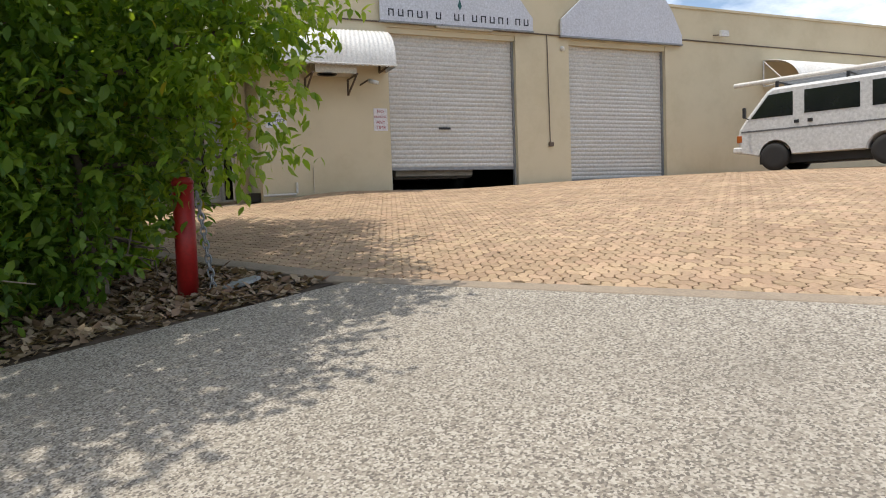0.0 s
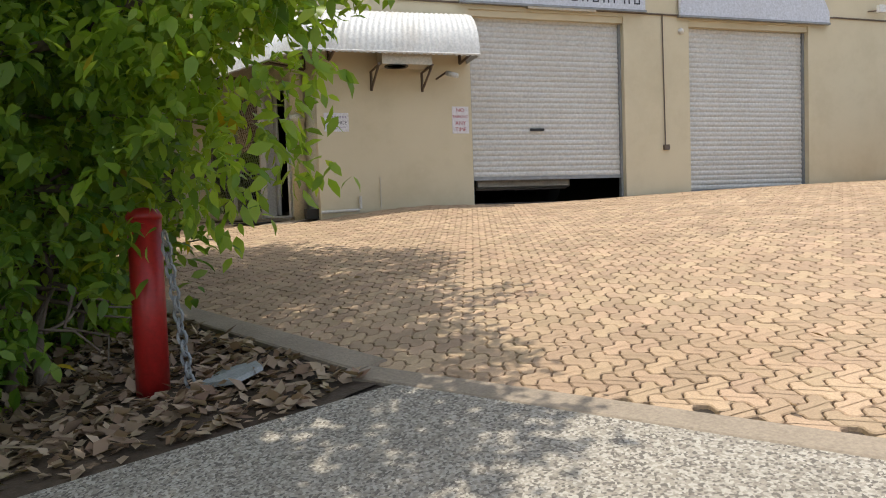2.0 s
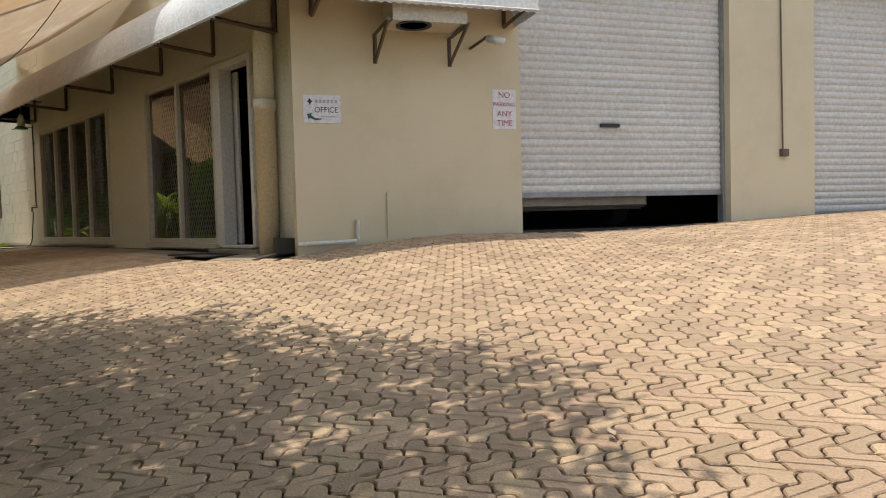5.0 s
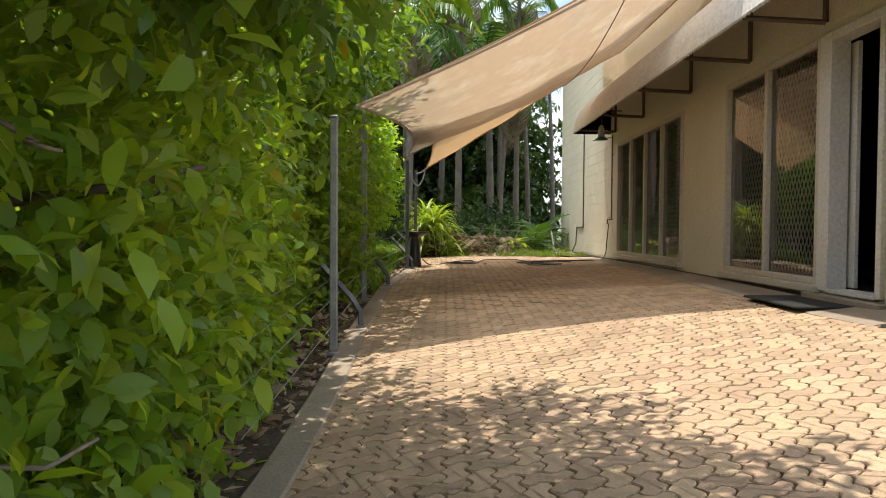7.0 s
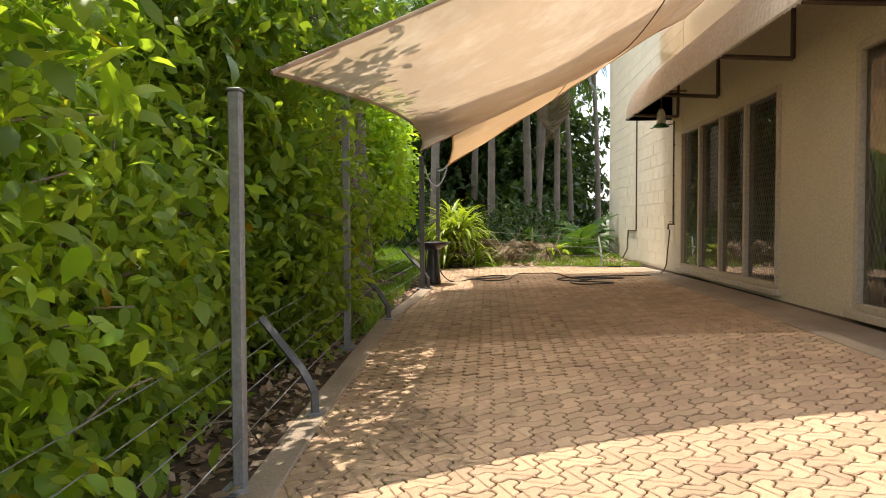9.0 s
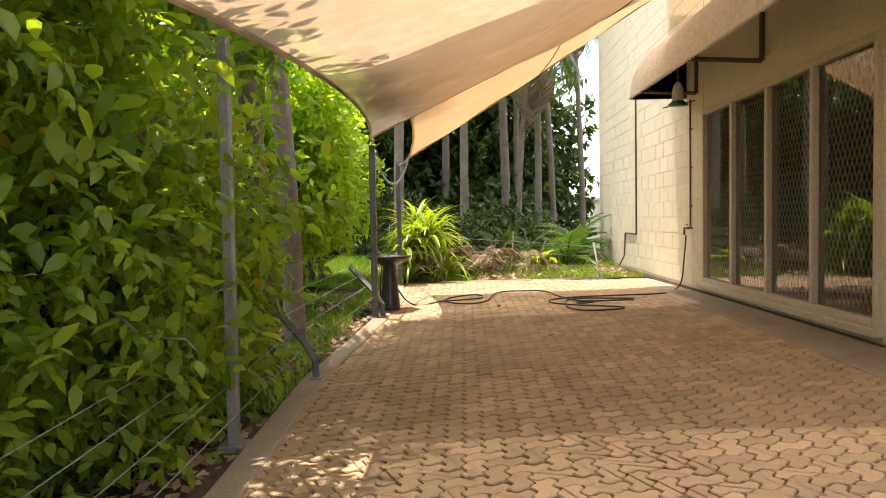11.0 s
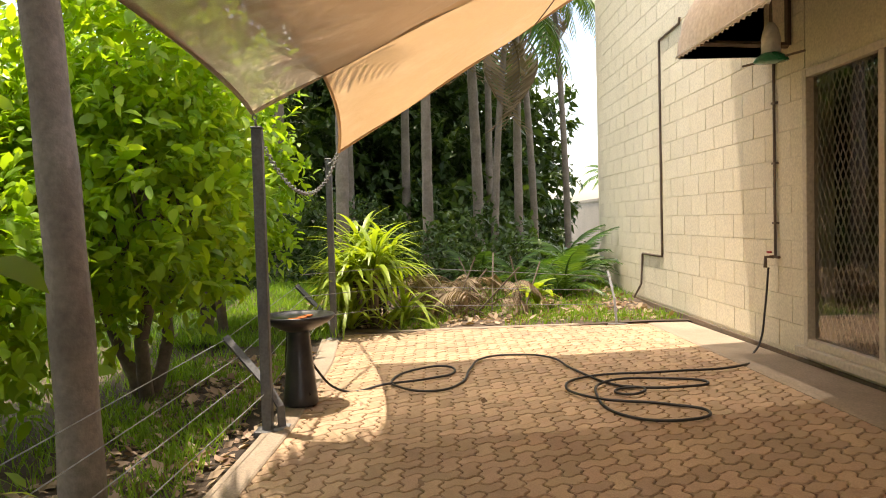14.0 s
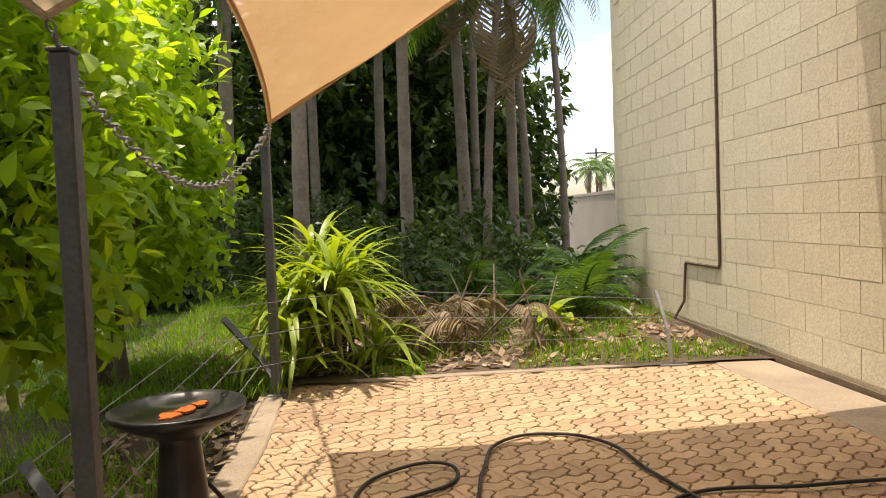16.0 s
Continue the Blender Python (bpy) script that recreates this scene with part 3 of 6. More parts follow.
def wall_blocks(name, spans, label, material, m):
    """One wall mesh out of upright slabs (s0, s1, z0, z1, thickness)."""
    bm = bmesh.new()
    for s0, s1, z0, z1, t in spans:
        box(bm, (s0, z0, -t), (s1, z1, 0), 0.0, m)
    return tagged(part(name, bm, material), label, "wall", "", "structure")


wall_blocks("wall_front", [(-0.24, 1.96, Z0, ROOF, 0.22), (4.45, 5.61, Z0, ROOF, 0.22), (7.93, 26.0, Z0, ROOF, 0.22), (1.96, 4.45, 4.90, ROOF, 0.22), (5.61, 7.93, 4.90, ROOF, 0.22)],
            "cream painted block shed front with two bays", M["wall"], FRONT_M)

W1, W2, DOOR = (-19.0, -15.58), (-14.17, -12.24), (-12.24, -11.40)
HEAD, SILL = 4.01, 2.10
SIDE_TOP = 7.2
SIDE_M = Matrix(((1, 0, 0, 0), (0, 0, -1, WALL_Y), (0, 1, 0, 0), (0, 0, 0, 1)))  # x along the wall, y up, z out of it
wall_blocks("wall_side", [(W1[1], W2[0], Z0, 5.9, 0.2), (DOOR[1], -10.2, Z0, 5.9, 0.2), (W1[0], W1[1], Z0, SILL - 0.06, 0.2), (W2[0], W2[1], Z0, SILL - 0.08, 0.2), (DOOR[0], DOOR[1], Z0, SILL - 0.06, 0.2),
                          (W1[0], W1[1], HEAD, 5.9, 0.2), (W2[0], DOOR[1], HEAD + 0.02, 5.9, 0.2)], "smooth cream rendered wall beside the patio", M["wall_side"], SIDE_M)
BLOCK_X0, BLOCK_X1 = -25.18, W1[0]
bm = bmesh.new()
box(bm, (BLOCK_X0, WALL_Y + 0.004, Z0), (BLOCK_X1, WALL_Y + 0.2, SIDE_TOP))
BLOCK_WALL = tagged(part("wall_block", bm, M["joint"]), "cream painted concrete block end wall", "wall", "", "structure")
bm = boxes(((BLOCK_X0 - 0.2, WALL_Y + 0.2, Z0), (BLOCK_X0 + 0.0, 20.0, SIDE_TOP)))
tagged(part("wall_rear", bm, M["wall_side"]), "cream rear wall of the building", "wall", "", "structure")
# closed shell behind the openings, surfaces coloured near black for unlit rooms
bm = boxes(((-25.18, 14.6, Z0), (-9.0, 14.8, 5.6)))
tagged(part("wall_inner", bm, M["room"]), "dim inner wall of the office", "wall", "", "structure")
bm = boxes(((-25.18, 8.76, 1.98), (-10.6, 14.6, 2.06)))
tagged(part("floor_office", bm, M["room_floor"]), "office floor coloured near black for the unlit room", "floor", "", "structure")
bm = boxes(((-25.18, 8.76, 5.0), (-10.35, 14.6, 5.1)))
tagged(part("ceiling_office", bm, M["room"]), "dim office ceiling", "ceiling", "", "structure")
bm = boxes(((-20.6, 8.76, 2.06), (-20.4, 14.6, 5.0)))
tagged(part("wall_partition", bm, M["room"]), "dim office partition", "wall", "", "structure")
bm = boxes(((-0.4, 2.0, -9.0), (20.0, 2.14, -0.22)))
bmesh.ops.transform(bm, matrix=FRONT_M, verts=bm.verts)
tagged(part("floor_shed", bm, M["room_floor"]), "concrete shed floor coloured near black for the unlit shed", "floor", "", "structure")
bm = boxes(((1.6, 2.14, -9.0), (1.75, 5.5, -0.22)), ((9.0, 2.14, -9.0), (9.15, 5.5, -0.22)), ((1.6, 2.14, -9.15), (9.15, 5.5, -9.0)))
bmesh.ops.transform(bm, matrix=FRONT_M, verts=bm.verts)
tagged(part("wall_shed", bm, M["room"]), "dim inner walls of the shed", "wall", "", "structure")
bm = boxes(((-0.1, 5.45, -14.0), (26.0, 5.6, -0.22)))
bmesh.ops.transform(bm, matrix=FRONT_M, verts=bm.verts)
tagged(part("roof_shed", bm, M["roof"]), "low steel roof behind the parapet", "roof", "", "structure")
bm = boxes(((-25.18, 8.6, SIDE_TOP - 0.1), (-19.3, 20.0, SIDE_TOP + 0.02)), ((-19.05, 8.7, 5.8), (-10.4, 20.0, 5.92)))
tagged(part("roof_office", bm, M["roof"]), "flat roof over the office", "roof", "", "structure")
bm = boxes(((-19.25, 8.76, 5.0), (-19.05, 20.0, SIDE_TOP)))
tagged(part("wall_return", bm, M["wall_side"]), "cream wall rising above the lower roof", "wall", "", "structure")
# coping along the front parapet
bm = boxes(((-0.25, ROOF, -0.26), (26.0, ROOF + 0.05, 0.03)))
bmesh.ops.transform(bm, matrix=FRONT_M, verts=bm.verts)
tagged(part("trim_parapet", bm, M["wall"]), "cream parapet capping", "trim", "", "structure")
# dark foot below the patio wall
bm = boxes(((-25.18, WALL_Y - 0.012, 1.6), (DOOR[0] + 0.0, WALL_Y + 0.0, 2.0)))
tagged(part("trim_footing", bm, M["plinth"]), "dirty bare concrete footing under the wall", "footing", "", "structure")


def window_unit(name, x0, x1, z0, z1, panes, label, sill=True):
    """Frame with mullions; every pane with the diamond security screen behind its glass."""
    w = thing(name, label, "window", (0, 0, 0), kind="structure")
    f = 0.055
    y0, y1 = WALL_Y - 0.03, WALL_Y + 0.09
    part("window_frame", boxes(((x0, y0, z0), (x0 + f, y1, z1), 0.004), ((x1 - f, y0, z0), (x1, y1, z1), 0.004), ((x0 + f, y0, z1 - f), (x1 - f, y1, z1), 0.004), ((x0 + f, y0, z0), (x1 - f, y1, z0 + f), 0.004)), M["frame"], w)
    if sill:
        part("window_sill", boxes(((x0 - 0.03, y0 - 0.05, z0 - 0.06), (x1 + 0.03, y1, z0), 0.006)), M["frame"], w, "pale projecting sill")
    edges = steps(x0 + f, x1 - f, panes)
    for i in range(1, panes):
        part("mullion", boxes(((edges[i] - 0.028, y0 - 0.004, z0 + f), (edges[i] + 0.028, y1 - 0.004, z1 - f), 0.004)), M["frame"], w)
    for a, b in zip(edges, edges[1:]):
        a, b = a + 0.026, b - 0.026
        g = part("pane", boxes(((a, WALL_Y + 0.012, z0 + f - 0.004), (b, WALL_Y + 0.016, z1 - f + 0.004))), M["glass"], w)
        g.visible_shadow = False
        # diamond lattice
        vs, fs = [], []
        h, wd, pitch, t = z1 - z0 - 2 * f, b - a, 0.062, 0.0055
        zb = z0 + f
        for sgn in (1, -1):
            k = -int(h / pitch) - 2
            while k * pitch < wd + h:
                # line u = k*pitch + sgn*v/1.9 clipped to the pane
                u0 = k * pitch
                va, vb = 0.0, h
                slope = sgn / 1.9
                lo, hi = sorted(((0 - u0) / slope, (wd - u0) / slope))
                va, vb = max(va, lo), min(vb, hi)
                if vb - va > 0.02:
                    for v in (va, vb):
                        u = u0 + slope * v
                        yy = WALL_Y + 0.034 + 0.002 * sgn
                        for du, dy in ((-t, 0), (0, -t), (t, 0), (0, t)):
                            vs.append((a + u + du, yy + dy, zb + v))
                    n0 = len(vs) - 8
                    for q in range(4):
                        fs.append((n0 + q, n0 + (q + 1) % 4, n0 + 4 + (q + 1) % 4, n0 + 4 + q))
                k += 1
        ms = new("security_mesh", mesh_of("security_mesh", vs, fs, M["mesh"]))
        ms.parent = w
        ms["label"] = "diamond pattern security screen"
    return w


window_unit("window_1", W1[0], W1[1], SILL, HEAD, 4, "four-pane dark tinted window with diamond security screens")
window_unit("window_2", W2[0], W2[1], SILL - 0.02, HEAD + 0.02, 2, "two-pane dark tinted window beside the office door")
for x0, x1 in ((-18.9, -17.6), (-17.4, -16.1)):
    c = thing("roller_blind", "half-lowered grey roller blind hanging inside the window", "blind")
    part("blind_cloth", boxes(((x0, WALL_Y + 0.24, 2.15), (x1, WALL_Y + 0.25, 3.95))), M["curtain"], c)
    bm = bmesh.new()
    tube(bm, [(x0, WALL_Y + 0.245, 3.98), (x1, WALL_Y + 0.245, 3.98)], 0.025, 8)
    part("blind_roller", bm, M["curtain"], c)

d = thing("door_1", "open dark doorway in a white frame, door slid aside", "door", kind="structure")
x0, x1 = DOOR
part("door_frame", boxes(((x0, WALL_Y - 0.035, SILL - 0.06), (x0 + 0.16, WALL_Y + 0.12, HEAD + 0.02), 0.005), ((x1 - 0.06, WALL_Y - 0.035, SILL - 0.06), (x1, WALL_Y + 0.12, HEAD + 0.02), 0.005),
                         ((x0 + 0.16, WALL_Y - 0.03, HEAD - 0.05), (x1 - 0.06, WALL_Y + 0.12, HEAD + 0.02), 0.005)), M["frame_white"], d)
part("door_sill", boxes(((x0 + 0.16, WALL_Y - 0.04, SILL - 0.07), (x1 - 0.06, WALL_Y + 0.15, SILL - 0.04), 0.004)), M["frame_white"], d)
part("door_leaf", boxes(((x0 + 0.02, WALL_Y + 0.14, SILL - 0.03), (x0 + 0.22, WALL_Y + 0.175, HEAD - 0.06), 0.004)), M["frame_white"], d)


def roller_door(name, s0, s1, bottom, top, label, open_gap):
    d = thing(name, label, "roller door", kind="structure")
    # slats, each with its rounded belly
    pitch = 0.078
    n = int((top - bottom) / pitch) + 1
    prof = [(0.0, 0.0), (0.010, 0.007), (0.030, 0.014), (0.052, 0.013), (0.070, 0.003), (pitch, 0.0)]
    vs, fs = [], []
    for s in (s0 - 0.04, s1 + 0.04):
        for h, o in prof:
            vs.append(front(s, -0.14 + o, h))
        for h, o in reversed(prof):
            vs.append(front(s, -0.148 + o, h))
    k = len(prof) * 2
    for i in range(k):
        j = (i + 1) % k
        fs.append((i, j, k + j, k + i))
    me = mesh_of("slat", vs, fs, M["roller"], False)
    for i in range(n):
        ob = new("slat", me)
        ob.parent = d
        ob.location = (0, 0, bottom + 0.045 + i * pitch)
    part("bottom_rail", prism([(s0 - 0.03, bottom), (s1 + 0.03, bottom), (s1 + 0.03, bottom + 0.05), (s0 - 0.03, bottom + 0.05)], 0.04, FRONT_M @ Matrix.Translation((0, 0, -0.155))), M["galv"], d, "dull steel bottom rail")
    for s in (s0, s1 - 0.035):
        part("guide_rail", prism([(s, 2.0), (s + 0.035, 2.0), (s + 0.035, top), (s, top)], 0.07, FRONT_M @ Matrix.Translation((0, 0, -0.16))), M["galv"], d)
    part("door_lintel", prism([(s0, top - 0.09), (s1, top - 0.09), (s1, top), (s0, top)], 0.16, FRONT_M @ Matrix.Translation((0, 0, -0.19))), M["wall"], d)
    if open_gap:
        mid = (s0 + s1) / 2 - 0.18
        part("lift_handle", prism([(mid - 0.11, 3.19), (mid + 0.11, 3.19), (mid + 0.11, 3.225), (mid - 0.11, 3.225)], 0.03, FRONT_M @ Matrix.Translation((0, 0, -0.125))), M["black"], d, "black lift handle")
    return d


roller_door("door_2", 1.96, 4.45, 2.47, 4.90, "white ribbed roller door, raised a little off the ground", True)
roller_door("door_3", 5.61, 7.93, 2.20, 4.90, "white ribbed roller door, shut", False)


# ---------------------------------------------------------------- awnings
def awning_sheet(bm, line0, line1, zb, zt, n, zb1=None, zt1=None):
    """Corrugated quarter-round hood between two lines of (wall point, outward point)."""
    k = 9
    rows = []
    for i in range(n + 1):
        f = i / n
        w = line0[0].lerp(line1[0], f)
        o = line0[1].lerp(line1[1], f)
        lo, hi = zb + ((zb if zb1 is None else zb1) - zb) * f, zt + ((zt if zt1 is None else zt1) - zt) * f
        ripple = 0.007 * math.sin(f * n * math.pi / 2)
        row = []
        for j in range(k + 1):
            a = math.pi / 2 * j / k
            q = w.lerp(o, math.sin(a) * (1 + ripple))
            row.append(bm.verts.new((q.x, q.y, lo + (hi - lo) * math.cos(a) + ripple)))
        rows.append(row)
    for a, b in zip(rows, rows[1:]):
        for j in range(k):
            bm.faces.new((a[j], a[j + 1], b[j + 1], b[j]))
    return rows


AW_B, AW_T, REACH = 4.24, 4.96, 0.68
FR_B, FR_T, FR_REACH = 4.12, 4.80, 0.54
corner_w = front(-0.28, 0.0, 0).to_2d()
fr1_w = front(1.92, 0.0, 0).to_2d()
fr1_o = front(1.92, FR_REACH, 0).to_2d()
side_w = Vector((-19.62, WALL_Y))
side_o = Vector((-19.62, WALL_Y - REACH))
# mitre: outer lines of both hoods meet here
mit = front(0, FR_REACH, 0).to_2d()
t_m = ((WALL_Y - REACH) - mit.y) / FU.y
corner_o = mit + FU * t_m
corner_w = Vector((corner_w.x, WALL_Y))
aw = thing("awning", "white corrugated barrel awning, weather-stained, wrapping the building corner", "awning")
bm = bmesh.new()
rows = awning_sheet(bm, (side_w, side_o), (corner_w, corner_o), AW_B, AW_T, 480, FR_B, FR_T)
part("side_hood", bm, M["awning"], aw, "stained corrugated hood over the windows", True)
bm = bmesh.new()
awning_sheet(bm, (corner_w, corner_o), (fr1_w, fr1_o), FR_B, FR_T, 120)
part("front_hood", bm, M["awning"], aw, "bright white corrugated hood", True)


def end_cap(w, o, parent, lo, hi):
    bm = bmesh.new()
    vs = [bm.verts.new((w.x, w.y, lo))]
    for j in range(10):
        a = math.pi / 2 * j / 9
        q = w.lerp(o, math.sin(a) * 0.995)
        vs.append(bm.verts.new((q.x, q.y, lo + (hi - lo) * math.cos(a) * 0.995)))
    f = bm.faces.new(vs)
    r = bmesh.ops.solidify(bm, geom=[f], thickness=0.006)
    return part("end_cap", bm, M["awning"], parent)


end_cap(side_w + Vector((0.012, 0)), side_o + Vector((0.012, 0)), aw, AW_B, AW_T)
end_cap(fr1_w - FU * 0.012, fr1_o - FU * 0.012, aw, FR_B, FR_T)
bm = bmesh.new()
tube(bm, [(*side_o, AW_B + 0.02), (*corner_o, FR_B + 0.02), (*fr1_o, FR_B + 0.02)], 0.012, 6)
part("edge_bar", bm, M["white_metal"], aw)


def bracket(w, o, parent, lo=AW_B, hi=AW_T):
    bm = bmesh.new()
    d = (o - w)
    p0, p1 = Vector((*(w + d * 0.03), lo)), Vector((*(w + d * 0.97), lo + 0.03))
    top = Vector((*(w + d * 0.03), hi - 0.12))
    for a, b in ((p0, p1), (p0, top)):
        tube(bm, [a, b], 0.022, 4)
    part("bracket", bm, M["bracket"], parent, "dark brown steel bracket")


for x in (-19.2, -17.4, -15.3, -13.6, -12.2, -10.9):
    k = (x + 19.62) / 8.5
    bracket(Vector((x, WALL_Y)), Vector((x, WALL_Y - REACH)), aw, AW_B + (FR_B - AW_B) * k, AW_T + (FR_T - AW_T) * k)
for s in (-0.05, 1.8):
    bracket(front(s, 0, 0).to_2d(), front(s, FR_REACH, 0).to_2d(), aw, FR_B, FR_T)

# second hood further along the front
aw2 = thing("awning", "white barrel awning with an open end frame, past the van", "awning")
bm = bmesh.new()
awning_sheet(bm, (front(10.6, 0, 0).to_2d(), front(10.6, 0.95, 0).to_2d()), (front(16.0, 0, 0).to_2d(), front(16.0, 0.95, 0).to_2d()), 4.18, 4.74, 260)
part("front_hood", bm, M["awning"], aw2, "", True)
bm = bmesh.new()
tube(bm, [front(10.6, 0.03, 4.18), front(10.6, 0.03, 4.74)], 0.02, 4)
tube(bm, [front(10.6, 0.03, 4.72), front(10.6, 0.6, 4.2)], 0.015, 4)
tube(bm, [front(10.6, 0.03, 4.18), front(10.6, 0.95, 4.19)], 0.02, 4)
part("end_frame", bm, M["white_metal"], aw2)
w = thing("window_3", "small dark window under the far awning", "window", kind="structure")
part("window_frame", prism([(10.8, 3.4), (12.4, 3.4), (12.4, 4.1), (10.8, 4.1)], 0.03, FRONT_M), M["frame"], w)
part("pane", prism([(10.85, 3.45), (12.35, 3.45), (12.35, 4.05), (10.85, 4.05)], 0.01, FRONT_M @ Matrix.Translation((0, 0, 0.027))), M["dark_glass"], w)

# ---------------------------------------------------------------- foliage tools
LEAF = np.array([(0, 0, 0), (-0.24, 0.38, 0.07), (0, 0.45, 0), (0.24, 0.38, 0.07), (0, 1.0, -0.16)])
LEAF_F = np.array([(0, 2, 1), (0, 3, 2), (1, 2, 4), (2, 3, 4)])
# rounder leaf for the plants beside the walk
OVAL = np.array([(0, 0, 0), (-0.21, 0.27, 0.07), (-0.20, 0.64, 0.05), (0, 1.0, -0.16), (0.19, 0.66, -0.02), (0.22, 0.30, 0.0)])
OVAL_F = np.array([(0, 5, 1), (1, 5, 4), (1, 4, 2), (2, 4, 3)])


def rotations(direction, rng, roll):
    """Frames whose y axis follows the given directions."""
    y = direction / np.linalg.norm(direction, axis=1, keepdims=True)
    up = np.tile(np.array([0.0, 0.0, 1.0]), (len(y), 1)) + rng.normal(0, roll, (len(y), 3))
    x = np.cross(y, up)
    x /= np.linalg.norm(x, axis=1, keepdims=True) + 1e-9
    z = np.cross(x, y)
    return np.stack([x, y, z], axis=2)


def scatter_mesh(name, pos, frames, sizes, material, shape=LEAF, faces=LEAF_F):
    n, k = len(pos), len(shape)
    v = np.einsum("nij,kj->nki", frames, shape) * sizes[:, None, None] + pos[:, None, :]
    f = (faces[None] + (np.arange(n) * k)[:, None, None]).reshape(-1, faces.shape[1])
    me = bpy.data.meshes.new(name)
    me.vertices.add(n * k)
    me.vertices.foreach_set("co", v.reshape(-1).astype(np.float32))
    c = faces.shape[1]
    me.loops.add(len(f) * c)
    me.loops.foreach_set("vertex_index", f.reshape(-1).astype(np.int32))
    me.polygons.add(len(f))
    me.polygons.foreach_set("loop_start", (np.arange(len(f)) * c).astype(np.int32))
    me.materials.append(material)
    me.update(calc_edges=True)
    return me


def sprays(blobs, count, per, rng, shell=0.55, droop=0.25):
    """Leaf sprays spread through a set of ellipsoids: positions and directions of the leaves."""
    b = np.array(blobs, float)
    vol = b[:, 3] * b[:, 4] * b[:, 5]
    pick = rng.choice(len(b), count, p=vol / vol.sum())
    u = rng.normal(size=(count, 3))
    u /= np.linalg.norm(u, axis=1, keepdims=True)
    r = (shell + (1 - shell) * rng.random(count) ** 0.6)[:, None]
    lump = 1 + 0.22 * np.sin(u[:, :1] * 5 + pick[:, None]) * np.cos(u[:, 1:2] * 6 + 2 * pick[:, None])
    c = b[pick, :3] + u * r * lump * b[pick, 3:6]
    axis = u + rng.normal(0, 0.55, (count, 3))
    axis[:, 2] -= droop
    axis /= np.linalg.norm(axis, axis=1, keepdims=True)
    t = np.tile(np.linspace(0, 1, per), (count, 1)) + rng.normal(0, 0.05, (count, per))
    p = c[:, None, :] + axis[:, None, :] * t[:, :, None] * 0.34
    d = axis[:, None, :] * 0.5 + rng.normal(0, 0.75, (count, per, 3))
    d[:, :, 2] -= droop * 0.9
    return p.reshape(-1, 3), d.reshape(-1, 3)


def left_edge_a(y):
    return np.where(y > 2.4, -4.35 - (5.04 - y) * 0.30, -5.1)


def crown(name, blobs, count, per, size, material, parent, seed, shell=0.55, droop=0.25, floor=None):
    rng = np.random.default_rng(seed)
    p, d = sprays(blobs, count, per, rng, shell, droop)
    keep = np.ones(len(p), bool)
    if floor is not None:
        keep = p[:, 2] > floor
    # keep the walk and the paving clear
    wx, wy, wz = p[:, 0] + (parent.location.x), p[:, 1] + (parent.location.y), p[:, 2] + (parent.location.z)
    edge = np.where(wx < -9.5, 4.78, np.where(wx < -7.5, 4.92, 4.72)) + 0.1 * np.sin(wx * 5.0)
    path_y = edge + np.clip((wz - 2.8) * 1.3, 0, 2.5)
    keep &= ~((wy > path_y) & (wx < -3.4) & (wx > -18.5) & (wz < 4.3))
    keep &= ~((wx > -6.45) & (wy > 3.75) & (wz < 1.8 + 0.3 * np.sin(wx * 9.0) * np.cos(wy * 7.0) + 0.35 * rng.random(len(p))))
    keep &= ~((wx > left_edge_a(wy)) & (wz < 3.3))
    p, d = p[keep], d[keep]
    s = size * (0.6 + 0.8 * rng.random(len(p)))
    me = scatter_mesh(name, p, rotations(d, rng, 0.5), s, material, OVAL, OVAL_F)
    ob = new(name, me)
    ob.parent = parent
    return ob


def limbs(points_list, material, parent, name="limb"):
    for pts, r0, r1 in points_list:
        bm = bmesh.new()
        n = len(pts)
        tube(bm, pts, [r0 + (r1 - r0) * i / (n - 1) for i in range(n)], 8)
        part(name, bm, material, parent, "", True)


def bent(a, b, rng, wob, n=6):
    a, b = Vector(a), Vector(b)
    out = []
    for i in range(n + 1):
        f = i / n
        p = a.lerp(b, f)
        k = math.sin(f * math.pi) * wob
        out.append(p + Vector((rng.uniform(-k, k), rng.uniform(-k, k), rng.uniform(-k, k) * 0.4)))
    return out


def tree(name, base, blobs, count, per, size, leaf, bark, label, seed, height=2.0, radius=0.09, shell=0.55, category="tree", stems=1, droop=0.25):
    rng = random.Random(seed)
    t = thing(name, label, category, base)
    local = [(x - base[0], y - base[1], z - base[2], a, b, c) for x, y, z, a, b, c in blobs]
    for k in range(stems):
        top = Vector((rng.uniform(-0.2, 0.2) + local[0][0] * 0.4, rng.uniform(-0.2, 0.2) + local[0][1] * 0.4, height))
        if stems > 1:
            top += Vector((rng.uniform(-0.5, 0.5), rng.uniform(-0.5, 0.5), 0))
        limbs([(bent((0.08 * k, 0.05 * k, -0.1), top, rng, 0.08), radius, radius * 0.6)], bark, t, "trunk")
        ls = []
        for bx, by, bz, a, b, c in local:
            for q in range(2):
                e = Vector((bx + rng.uniform(-a, a) * 0.6, by + rng.uniform(-b, b) * 0.6, bz + rng.uniform(-c, c) * 0.5))
                f = rng.uniform(0.4, 1.0)
                ls.append((bent(top * f, e, rng, 0.16), radius * 0.42, radius * 0.1))
        limbs(ls, bark, t)
    o = crown("crown", local, count, per, size, leaf, t, seed, shell, droop)
    return t


def crown_world(t, blobs, count, per, size, leaf, seed, shell=0.55, droop=0.25):
    """A crown given in world coordinates under a thing at the origin."""
    return crown("crown", blobs, count, per, size, leaf, t, seed, shell, droop)


